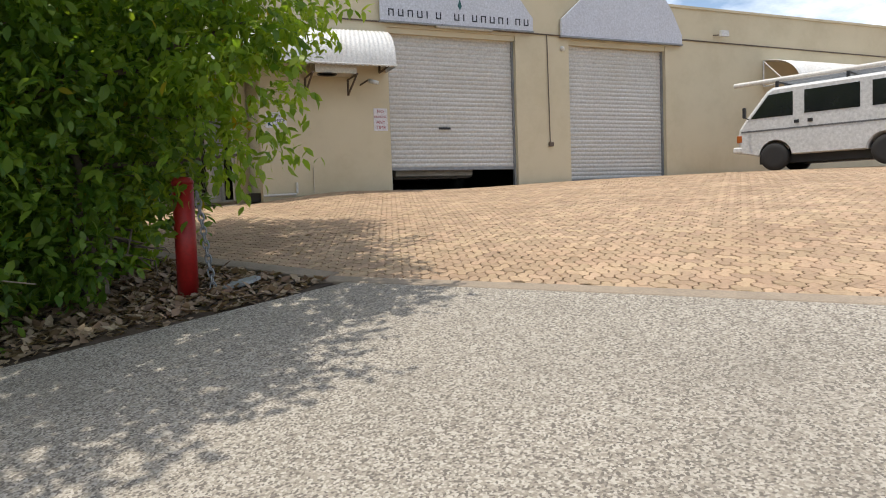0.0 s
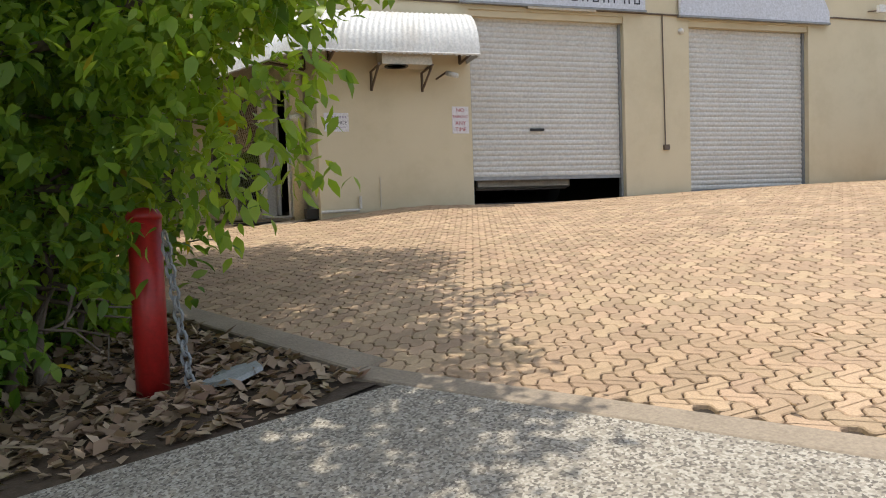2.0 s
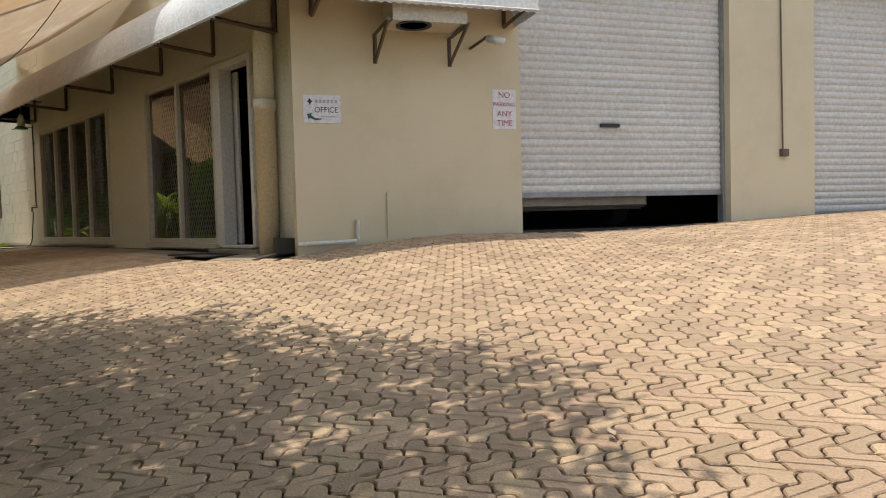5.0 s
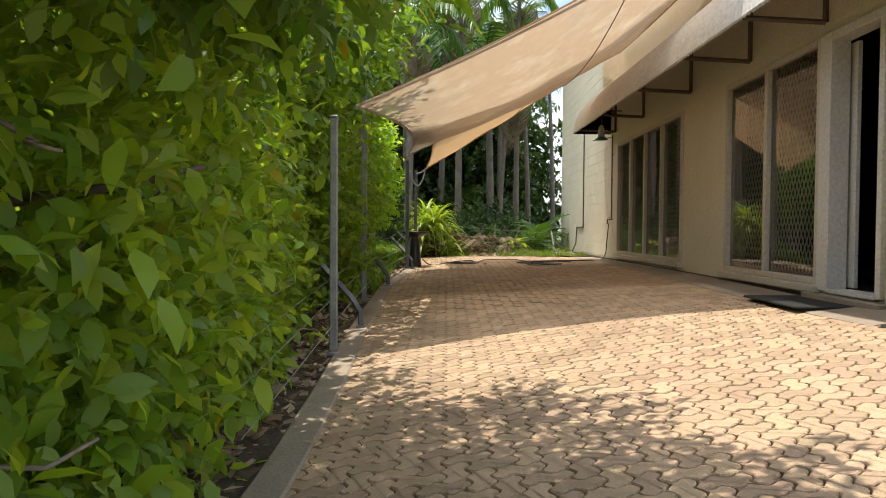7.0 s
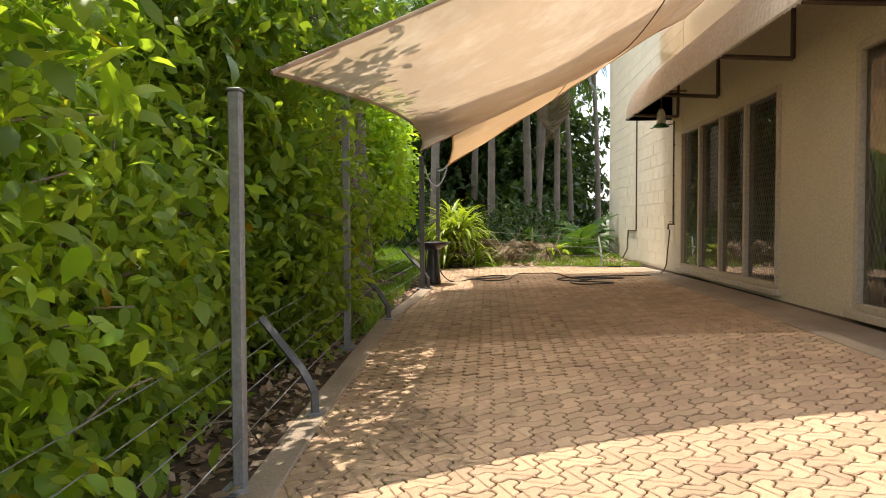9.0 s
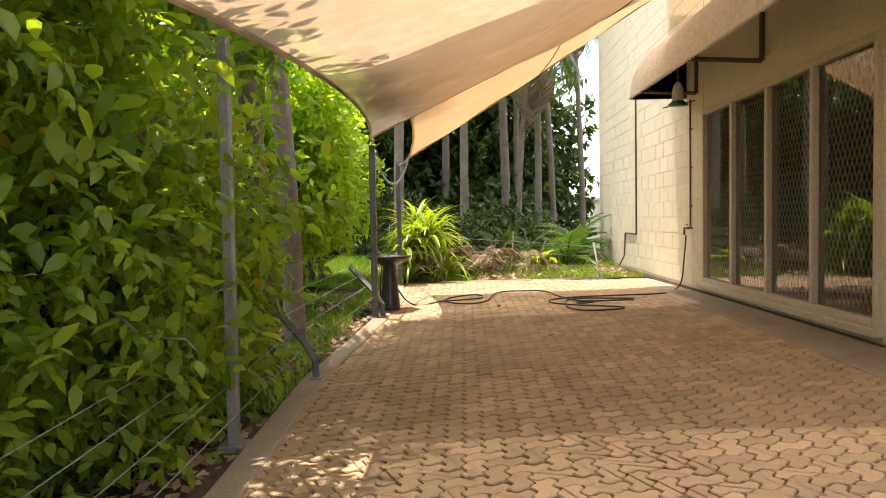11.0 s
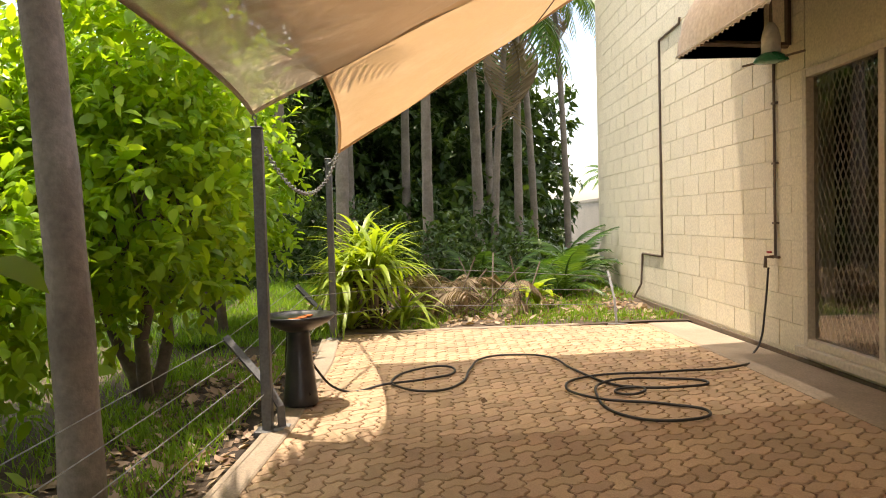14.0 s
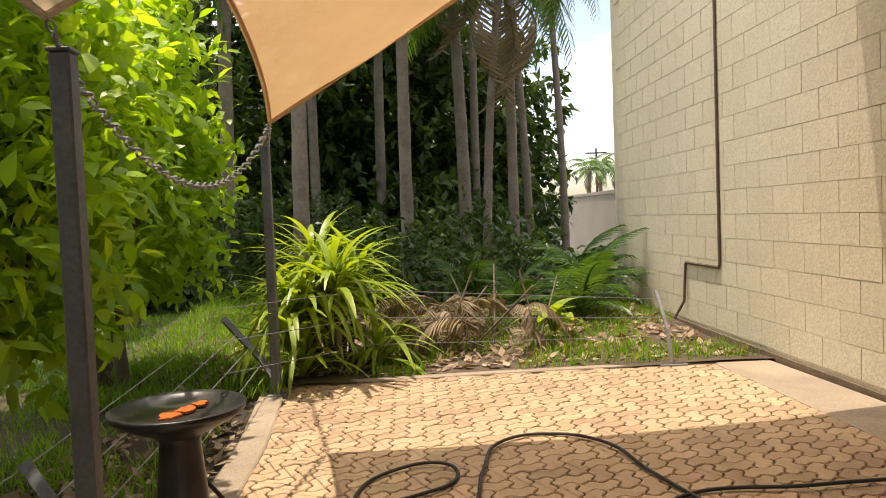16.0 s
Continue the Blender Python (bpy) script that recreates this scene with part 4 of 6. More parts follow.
# ---------------------------------------------------------------- trees along the garden edge
# big leafy tree hanging over the drive and the start of the patio
big = thing("tree", "large leafy tree with low branches overhanging the drive", "tree")
rng0 = random.Random(5)
bz = garden(-7.2, 3.4)
limbs([(bent((-6.6, 3.2, bz - 0.1), (-6.3, 3.3, 4.2), rng0, 0.1), 0.14, 0.09), (bent((-8.0, 3.4, bz - 0.1), (-8.6, 3.6, 4.4), rng0, 0.12), 0.12, 0.07)], M["bark"], big, "trunk")
limbs([(bent((-8.3, 3.5, 3.0), (-9.6, 5.0, 3.75), rng0, 0.12), 0.06, 0.02), (bent((-6.4, 3.3, 2.6), (-5.0, 4.6, 3.2), rng0, 0.12), 0.05, 0.015), (bent((-6.3, 3.3, 3.6), (-4.9, 3.8, 4.85), rng0, 0.15), 0.06, 0.015), (bent((-6.3, 3.3, 3.9), (-7.0, 5.6, 4.9), rng0, 0.15), 0.05, 0.015), (bent((-8.5, 3.6, 4.1), (-8.9, 5.5, 4.6), rng0, 0.15), 0.05, 0.015),
       (bent((-8.6, 3.6, 3.2), (-10.4, 4.3, 3.3), rng0, 0.12), 0.05, 0.02), (bent((-6.4, 3.3, 3.2), (-7.6, 4.9, 3.9), rng0, 0.12), 0.05, 0.015), (bent((-6.6, 3.2, 2.2), (-5.6, 4.9, 2.3), rng0, 0.12), 0.035, 0.01),
       (bent((-8.1, 3.4, 2.4), (-8.9, 4.8, 2.7), rng0, 0.12), 0.04, 0.01), (bent((-8.1, 3.4, 2.8), (-7.2, 4.9, 2.9), rng0, 0.14), 0.04, 0.01)], M["bark"], big)
crown_world(big, [(-5.9, 3.5, 3.9, 1.0, 1.0, 1.0), (-6.0, 2.6, 2.6, 0.8, 0.9, 0.9), (-7.0, 3.4, 4.3, 1.3, 1.3, 0.9), (-8.6, 3.8, 4.2, 1.4, 1.4, 0.7), (-9.4, 4.9, 3.85, 0.9, 0.7, 0.45), (-7.6, 4.6, 3.9, 1.0, 0.8, 0.5),
                  (-5.3, 4.5, 3.15, 0.7, 0.5, 0.45), (-5.6, 2.0, 4.2, 1.2, 1.2, 1.1), (-10.4, 4.4, 3.6, 0.8, 0.6, 0.5), (-7.9, 4.9, 3.6, 0.8, 0.5, 0.35)], 2900, 9, 0.095, M["leaf_dark"], 11, 0.35)
crown_world(big, [(-4.5, 2.6, 4.9, 0.9, 1.0, 0.45), (-4.9, 3.9, 4.8, 0.9, 0.9, 0.45), (-6.1, 4.85, 4.8, 1.0, 0.9, 0.45), (-7.2, 5.75, 4.85, 0.95, 0.85, 0.45), (-8.6, 5.5, 4.6, 1.0, 0.9, 0.45), (-9.6, 5.3, 4.4, 0.8, 0.7, 0.35)], 2700, 9, 0.095, M["leaf_dark"], 12, 0.2)
crown_world(big, [(-5.0, 4.4, 2.7, 0.45, 0.40, 0.55), (-5.5, 4.35, 3.0, 0.5, 0.4, 0.5), (-5.1, 4.8, 3.35, 0.5, 0.4, 0.5)], 420, 9, 0.085, M["leaf"], 13, 0.2, 0.5)

crown_world(big, [(-8.0, 5.0, 3.5, 0.75, 0.45, 0.36), (-7.2, 4.85, 3.35, 0.55, 0.4, 0.3), (-9.0, 4.95, 3.6, 0.6, 0.4, 0.3)], 430, 9, 0.095, M["leaf_dark"], 14, 0.1, 0.4)

# hedge of shrubs between the drive and the fence posts
SHRUBS = [(-6.1, 3.75, 0.75, 0.8, 1.25, 2.3), (-6.9, 4.1, 0.9, 0.85, 1.3, 2.4), (-8.1, 4.1, 0.95, 0.85, 1.35, 2.45), (-9.3, 3.95, 0.95, 0.8, 1.3, 2.5), (-10.5, 3.8, 0.95, 0.8, 1.3, 2.6), (-11.7, 3.65, 0.9, 0.75, 1.35, 2.8), (-13.0, 3.45, 0.9, 0.75, 1.35, 2.8), (-6.1, 2.4, 0.7, 0.9, 1.3, 2.2), (-14.4, 3.95, 0.75, 0.7, 1.2, 2.4), (-15.5, 3.95, 0.65, 0.6, 1.0, 2.0)]
for i, (x, y, rx, ry, rz, h) in enumerate(SHRUBS):
    z = garden(x, y)
    # two shrubs by the drive take darker leaves to paint in their shade
    sh = tree("shrub", (x, y, z), [(x, y, z + 1.15, rx, ry, rz), (x + 0.2, y + 0.15, z + 0.5, rx * 0.85, ry * 0.75, 0.55)], 1300 if i < 7 else 750, 8, 0.085, M["leaf_dark"] if i in (0, 7) else M["leaf"], M["bark"],
         "dense glossy green garden shrub with some yellowing leaves", 40 + i, 1.3, 0.04, 0.35, "shrub", 3)
    # broad leaves, sun-tinted on three shrubs, and bare pale twigs facing the paving
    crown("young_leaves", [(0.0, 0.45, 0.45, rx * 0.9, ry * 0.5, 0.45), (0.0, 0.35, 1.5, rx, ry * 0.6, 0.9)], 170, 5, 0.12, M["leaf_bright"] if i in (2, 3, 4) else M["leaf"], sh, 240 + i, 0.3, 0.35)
    rt = random.Random(340 + i)
    limbs([(bent((rt.uniform(-0.5, 0.5), 0.2, h), (rt.uniform(-0.9, 0.9), 0.72 + rt.uniform(-0.1, 0.12), h + rt.uniform(-0.25, 0.45)), rt, 0.1), 0.011, 0.004) for h in (0.35, 0.6, 0.9, 1.2, 1.5, 1.75)], M["twig"], sh, "twig")

# ---------------------------------------------------------------- fence
STAKES = [-12.6, -15.75, -18.2, -21.0]


def post(x, y, top, r, material, label):
    z = land(x, y) - 0.1
    p = thing("fence_post", label, "post", (x, y, z), group="steel posts along the garden edge")
    part("shaft", boxes(((-r, -r, 0), (r, r, top - z), 0.006)), material, p)
    part("cap", boxes(((-r - 0.004, -r - 0.004, top - z), (r + 0.004, r + 0.004, top - z + 0.012), 0.003)), material, p)
    part("base_plate", boxes(((-0.07, -0.07, 0.0), (0.07, 0.07, 0.115), 0.004)), material, p)
    return p


post(-11.6, 4.80, 3.28, 0.026, M["galv"], "grey galvanised steel post holding the shade sail")
post(-14.5, 4.68, 4.05, 0.028, M["galv"], "tall grey galvanised steel post")
post(-18.2, 4.955, 3.60, 0.03, M["galv_dark"], "dark steel post with a chain at its top")
post(-21.0, 4.97, 3.66, 0.03, M["galv_dark"], "dark steel post beside the strap-leaved plant")


def stanchion(x):
    y = kerb_y(x) - 0.06
    z = land(x, y)
    s = thing("fence_stanchion", "leaning grey steel stanchion bolted to the concrete edge", "stanchion", (x, y, z), group="leaning wire stanchions")
    bm = bmesh.new()
    tube(bm, [(0, 0, -0.03), (0.0, -0.01, 0.14), (-0.05, -0.09, 0.25), (-0.2, -0.37, 0.52)], 0.028, 4)
    part("bar", bm, M["galv_dark"], s)
    part("foot", boxes(((-0.05, -0.04, 0.008), (0.05, 0.04, 0.024), 0.003)), M["galv"], s)
    return s


for x in STAKES:
    stanchion(x)
for k in range(4):
    f = k / 3
    bm = bmesh.new()
    pts = []
    for x in [-9.0] + STAKES:
        y = kerb_y(x) - 0.06
        z = land(x, y)
        pts.append((x - 0.05 - 0.14 * f, y - 0.09 - 0.28 * f, z + 0.22 + 0.29 * f))
    tube(bm, pts, 0.0028, 5)
    w = thing("fence_wire", "thin pale strained wire of the garden fence", "wire", group="strained fence wires")
    part("wire", bm, M["galv"], w)
for k in range(3):
    bm = bmesh.new()
    z = land(FAR_X, 6)
    tube(bm, [(-20.5, 4.75, z + 0.25 + 0.2 * k), (-21.35, 5.6, z + 0.24 + 0.2 * k), (-21.35, 7.78, z + 0.2 + 0.14 * k)], 0.0028, 5)
    w = thing("fence_wire", "thin pale strained wire across the end of the patio", "wire", group="strained fence wires")
    part("wire", bm, M["galv"], w)
sk = thing("fence_stake", "thin leaning grey steel stake at the patio end", "stake", (-21.2, 7.79, land(-21.2, 7.8)))
bm = bmesh.new()
tube(bm, [(0, 0, -0.1), (-0.1, 0.0, 0.25), (-0.27, -0.02, 0.52)], 0.016, 4)
part("bar", bm, M["galv"], sk)
part("foot", boxes(((-0.05, -0.1, 0.0), (0.03, 0.1, 0.012))), M["galv"], sk)


# ---------------------------------------------------------------- shade sails
def sail(corners, sag, pull, seams, label, cloth):
    """Four-cornered cloth with hollow edges: corners in turn, edge i from corner i to i + 1."""
    c = [Vector(p) for p in corners]
    mid = sum(c, Vector()) / 4
    n = 28

    def edge(i, f):
        a, b = c[i], c[(i + 1) % 4]
        p = a.lerp(b, f)
        inward = mid - (a + b) / 2
        return p + inward * pull[i] * 4 * f * (1 - f) + Vector((0, 0, -0.05 * 4 * f * (1 - f)))

    vs = []
    for j in range(n + 1):
        v = j / n
        for i in range(n + 1):
            u = i / n
            b0, b1, l0, r0 = edge(0, u), edge(2, 1 - u), edge(3, 1 - v), edge(1, v)
            p = b0 * (1 - v) + b1 * v + l0 * (1 - u) + r0 * u - (c[0] * (1 - u) * (1 - v) + c[1] * u * (1 - v) + c[3] * (1 - u) * v + c[2] * u * v)
            vs.append(p + Vector((0, 0, -sag * 16 * u * (1 - u) * v * (1 - v) + 0.012 * math.sin(u * 23 + v * 7))))
    fs = []
    for j in range(n):
        for i in range(n):
            a = j * (n + 1) + i
            fs.append((a, a + 1, a + n + 2, a + n + 1))
    s = thing("shade_sail", label, "shade sail")
    cl = new("cloth", mesh_of("cloth", vs, fs, cloth, True))
    cl.parent = s
    for i in range(4):
        bm = bmesh.new()
        tube(bm, [edge(i, f) for f in steps(0.0, 1.0, 24)], 0.012, 6)
        part("hem", bm, cloth, s, "doubled hem of the cloth")
    for u in seams:
        k = round(u * n)
        bm = bmesh.new()
        tube(bm, [Vector(vs[j * (n + 1) + k]) - Vector((0, 0, 0.004)) for j in range(n + 1)], 0.006, 5)
        part("seam", bm, M["bracket"], s, "dark stitched seam")
    return s, c


A_C = [(-11.62, 4.95, 3.36), (-12.2, 8.5, 5.4), (-18.7, 8.5, 5.5), (-18.12, 4.95, 3.68)]
B_C = [(-14.55, 4.75, 3.95), (-14.0, 8.5, 5.8), (-20.4, 8.5, 5.75), (-19.96, 5.2, 3.63)]
# u runs along edge 0, so seams run from the garden posts side to side
sail([A_C[0], A_C[1], A_C[2], A_C[3]], 0.25, (0.10, 0.04, 0.10, 0.13), (0.62,), "weathered tan shade sail with pale water stains", M["sail"])
# same cloth as the first sail, sun through it painted in as orange
sail([B_C[0], B_C[1], B_C[2], B_C[3]], 0.1, (0.06, 0.04, 0.06, 0.20), (0.5,), "tan shade sail with the orange sun glow put into its colour", M["sail_sun_tint"])


def chain(a, b, link, name_label, sag=0.0):
    a, b = Vector(a), Vector(b)
    n = max(2, int((b - a).length / (link * 0.72)))
    t = thing("chain", name_label, "chain")
    for i in range(n):
        f = (i + 0.5) / n
        p = a.lerp(b, f) + Vector((0, 0, -sag * 4 * f * (1 - f)))
        bm = bmesh.new()
        ring = [Vector((math.cos(q) * link * 0.3, math.sin(q) * link * 0.5, 0)) for q in steps(0, 6.28318, 8)]
        tube(bm, ring, link * 0.11, 5, False)
        m = Matrix.Translation(p) @ (b - a).to_track_quat("Y", "Z").to_matrix().to_4x4() @ pose(0, 0, 0, 0, 90 * (i % 2), 0)
        bmesh.ops.transform(bm, matrix=m, verts=bm.verts)
        part("link", bm, M["galv"], t)
    return t


chain((-21.0, 4.97, 3.62), (-19.98, 5.19, 3.63), 0.05, "galvanised chain tying the sail to the post", 0.03)
chain((-18.22, 4.96, 3.56), (-19.95, 5.19, 3.6), 0.045, "slack galvanised chain slung from post to sail corner", 0.32)
chain((-18.2, 4.955, 3.59), (-18.12, 4.96, 3.67), 0.04, "short chain at the sail corner")

# ---------------------------------------------------------------- garden ground
def bed(x, y):
    k = kerb_y(min(x, -4.68))
    d = max(0.0, k - 0.2 - y)
    f = min(1.0, max(0.0, (x + 10.0) / 2.5))
    return land(x, y) * f + (land(max(x, -22), k) - min(0.3, d * 0.06)) * (1 - f) - 0.03 + 0.01 * f + 0.035 * noise.noise((x * 1.7, y * 1.7, 3.0))


sheet("ground_bed", -22.0, -4.5, -1.5, 5.4, 0.18, bed, M["soil"], lambda x, y: y < kerb_y(x) - 0.08 and x < left_edge(y) + 0.12, "dark garden bed covered with leaf litter", "garden bed")
sheet("ground_end", -27.0, -21.2, 3.2, 8.55, 0.2, lambda x, y: land(-21.2, max(y, 4.9)) + 0.0 + 0.05 * noise.noise((x * 1.3, y * 1.3, 1.0)) + max(0.0, -22.5 - x) * 0.05, M["soil"], None, "weedy earth past the end of the patio", "garden bed")

LITTER = np.array([(0, 0, 0), (-0.3, 0.4, 0.10), (0, 0.5, 0.02), (0.3, 0.42, 0.08), (0, 1.0, 0.12)])


def strewn(name, spots, size, material, label, category, seed, shape=LITTER, faces=LEAF_F, tilt=0.35, height=bed):
    rng = np.random.default_rng(seed)
    pos, dirs = [], []
    for x, y in spots:
        pos.append((x, y, height(x, y) + 0.008 + 0.02 * rng.random()))
    pos = np.array(pos)
    a = rng.random(len(pos)) * 6.283
    d = np.stack([np.cos(a), np.sin(a), rng.normal(0, tilt, len(pos))], 1)
    me = scatter_mesh(name, pos, rotations(d, rng, 0.3), size * (0.5 + rng.random(len(pos))), material, shape, faces)
    return tagged(new(name, me), label, category, "", "stuff")


def spots(n, x0, x1, y0, y1, keep, seed):
    r = random.Random(seed)
    out = []
    while len(out) < n:
        x, y = r.uniform(x0, x1), r.uniform(y0, y1)
        if keep(x, y):
            out.append((x, y))
    return out


in_bed = lambda x, y: y < kerb_y(x) - 0.2 and x < left_edge(y) - 0.02
strewn("leaf_litter", spots(5200, -7.4, -4.6, 2.4, 5.2, in_bed, 1), 0.075, M["dry"], "brown fallen leaves covering the bed by the drive", "leaf litter", 2)
strewn("leaf_litter", spots(4200, -20.5, -7.4, 3.9, 5.2, in_bed, 3), 0.07, M["dry"], "scattered brown leaves along the concrete edging", "leaf litter", 4)
end_h = lambda x, y: land(-21.2, max(y, 4.9)) + 0.05 * noise.noise((x * 1.3, y * 1.3, 1.0)) + max(0.0, -22.5 - x) * 0.05
strewn("leaf_litter", spots(3000, -25.5, -21.4, 4.2, 8.4, lambda x, y: True, 5), 0.08, M["dry"], "dry leaves and straw past the patio", "leaf litter", 6, height=end_h)
strewn("leaf_litter", spots(90, -20, -3, 5.0, 7.0, lambda x, y: paved(x, y) and random.Random(int(x * 991 + y * 77)).random() > (y - 5) / 2.4, 8), 0.045, M["dry"], "a few stray dry leaves on the paving", "leaf litter", 9, height=lambda x, y: land(x, y) + 0.002, tilt=0.1)

BLADE = np.array([(-0.04, 0, 0), (0.04, 0, 0), (0.02, 0.55, 0.06), (0, 1.0, 0.0)])
BLADE_F = np.array([(0, 1, 2), (0, 2, 3)])


def grass(name, places, size, material, label, seed, height):
    rng = np.random.default_rng(seed)
    pos = np.array([(x, y, height(x, y)) for x, y in places])
    d = np.stack([rng.normal(0, 0.45, len(pos)), rng.normal(0, 0.45, len(pos)), np.ones(len(pos))], 1)
    me = scatter_mesh(name, pos, rotations(d, rng, 0.9), size * (0.5 + rng.random(len(pos))), material, BLADE, BLADE_F)
    return tagged(new(name, me), label, "grass", "", "stuff")


grass("lawn_grass", spots(42000, -27, -14.5, -3.5, 4.2, lambda x, y: y < 4.2 - 0.5 * noise.noise((x, y, 0)) - (1.0 if x > -17 else 0.0), 11), 0.085, M["grass"], "bright sunlit lawn behind the shrubs", 12, lambda x, y: max(bed(x, y), far_ground(x, y) - 0.05))
grass("edge_grass", spots(7000, -24.5, -21.3, 5.6, 8.5, lambda x, y: noise.noise((x * 0.9, y * 0.9, 5)) > -0.15, 13), 0.085, M["grass"], "thin weedy grass beside the patio end", 14, end_h)
grass("lawn_grass", spots(12000, -26.5, -20.9, 3.3, 5.0, lambda x, y: True, 19), 0.09, M["grass"], "green lawn running behind the fence posts", 20, lambda x, y: max(bed(x, y), end_h(x, y)) if x > -22 else end_h(x, y))
grass("edge_grass", spots(3500, -20.8, -15.0, 3.6, 4.75, lambda x, y: noise.noise((x * 0.9, y * 0.9, 7)) > -0.05, 15), 0.10, M["grass"], "grass tufts along the concrete edge", 16, bed)


# ---------------------------------------------------------------- palms
def frond_mesh(length, arch, leaflets, width, material, rng, droop=0.5, tilt=0.55):
    """One feather frond along +y: a thin arching rachis with two ranks of leaflets."""
    def spine(f):
        return np.array([0.0, length * (f - 0.25 * f * f * arch), length * arch * (0.55 * f - 0.95 * f * f)])
    pos, dirs, size = [], [], []
    for i in range(leaflets):
        f = 0.14 + 0.86 * i / (leaflets - 1)
        p = spine(f)
        t = spine(min(1.0, f + 0.02)) - spine(f - 0.02)
        t /= np.linalg.norm(t)
        for sg in (-1, 1):
            pos.append(p)
            dirs.append(np.array([sg * 1.0, 0, 0]) + t * tilt + np.array([0, 0, -droop * (0.5 + rng.random() * 0.7)]))
            size.append(width * (0.35 + 0.75 * math.sin(math.pi * min(1, 0.12 + f * 0.86))) * (0.85 + 0.3 * rng.random()))
    blade = np.array([(-0.035, 0, 0), (0.035, 0, 0), (0.045, 0.45, 0.03), (-0.045, 0.45, 0.03), (0, 1.0, -0.12)])
    bf = np.array([(0, 1, 2), (0, 2, 3), (3, 2, 4)])
    nr = np.random.default_rng(rng.randint(0, 99999))
    me = scatter_mesh("frond", np.array(pos), rotations(np.array(dirs), nr, 0.12), np.array(size), material, blade, bf)
    bm = bmesh.new()
    bm.from_mesh(me)
    tube(bm, [spine(f) for f in steps(0.0, 1.0, 8)], [0.022 * (1 - 0.85 * f) for f in steps(0, 1, 8)], 5)
    me2 = bpy.data.meshes.new("frond")
    bm.to_mesh(me2)
    bm.free()
    me2.materials.append(material)
    return me2


rngp = random.Random(17)
FRONDS = [frond_mesh(2.3, 0.75 + 0.2 * k, 30, 0.55, M["frond"], rngp, 0.5 + 0.15 * k) for k in range(3)]
DEAD = frond_mesh(2.0, 1.3, 22, 0.45, M["frond_dead"], rngp, 1.2)
FERN = [frond_mesh(1.15, 0.8 + 0.15 * k, 20, 0.26, M["frond"], rngp, 0.25) for k in range(2)]


def trunk_mesh(height, r, lean, rng):
    bm = bmesh.new()
    n = 14
    pts, rad = [], []
    for i in range(n + 1):
        f = i / n
        pts.append((lean[0] * f * f, lean[1] * f * f, height * f - 0.15))
        rad.append(r * (1.25 - 0.45 * f) * (1.05 if i % 2 else 0.97))
    tube(bm, pts, rad, 9)
    return bm


def palm(x, y, z, height, r, lean, count, label, seed, bark, scale=1.0, dead=2):
    rng = random.Random(seed)
    p = thing("palm", label, "palm tree", (x, y, z))
    part("trunk", trunk_mesh(height, r, lean, rng), bark, p, "ringed grey trunk", True)
    for i in range(count + dead):
        isdead = i >= count
        ob = new("frond", DEAD if isdead else FRONDS[i % 3])
        ob.parent = p
        up = -62 if isdead else 55 - 85 * (i / count)
        ob.matrix_basis = pose(lean[0], lean[1], height - 0.15 - (0.25 if isdead else 0), 0, 0, i * 137.5 + rng.uniform(-12, 12)) @ pose(0, 0, 0, up, 0, 0) @ Matrix.Scale(scale * rng.uniform(0.85, 1.15), 4)
        if isdead:
            ob["label"] = "hanging brown dead frond"
    return p


PALMS = [(-25.0, 4.6, 6.0, 0.09), (-26.4, 5.9, 7.5, 0.08), (-28.7, 6.94, 6.2, 0.10), (-27.5, 7.6, 7.8, 0.07), (-29.5, 8.2, 6.6, 0.07), (-27.2, 3.2, 7.2, 0.10), (-30.5, 5.4, 8.2, 0.09), (-31.5, 7.4, 7.4, 0.08),
         (-29.0, 4.3, 6.8, 0.08), (-32.5, 3.0, 8.0, 0.1), (-28.2, 1.2, 7.0, 0.1), (-31.0, 9.2, 7.0, 0.07), (-26.6, 7.05, 5.0, 0.06), (-33.5, 6.2, 8.6, 0.1), (-25.8, 2.2, 5.6, 0.08)]
for i, (x, y, h, r) in enumerate(PALMS):
    palm(x, y, far_ground(x, y) - 0.1, h, r, (rngp.uniform(-0.5, 0.5), rngp.uniform(-0.4, 0.4)), 11, "slender garden palm with a ringed trunk in a dense grove", 100 + i, M["palm_bark"], 1.0, 3)
for x, y, h, r, l in ((-16.1, 4.42, 4.3, 0.075, (0.05, -0.35)), (-17.2, 4.36, 4.7, 0.08, (0.05, -0.3))):
    palm(x, y, bed(x, y), h, r, l, 8, "palm with a smooth grey-brown trunk beside the wire fence", int(-x * 10), M["palm_bark"], 0.95, 3)

# dense undergrowth and tall trees behind the grove
def thicket(name, blobs, count, per, size, mat, label, seed, shell=0.5):
    rng = np.random.default_rng(seed)
    p, d = sprays(blobs, count, per, rng, shell, 0.3)
    me = scatter_mesh(name, p, rotations(d, rng, 0.5), size * (0.6 + 0.8 * rng.random(len(p))), mat)
    return tagged(new(name, me), label, "thicket", "", "stuff")


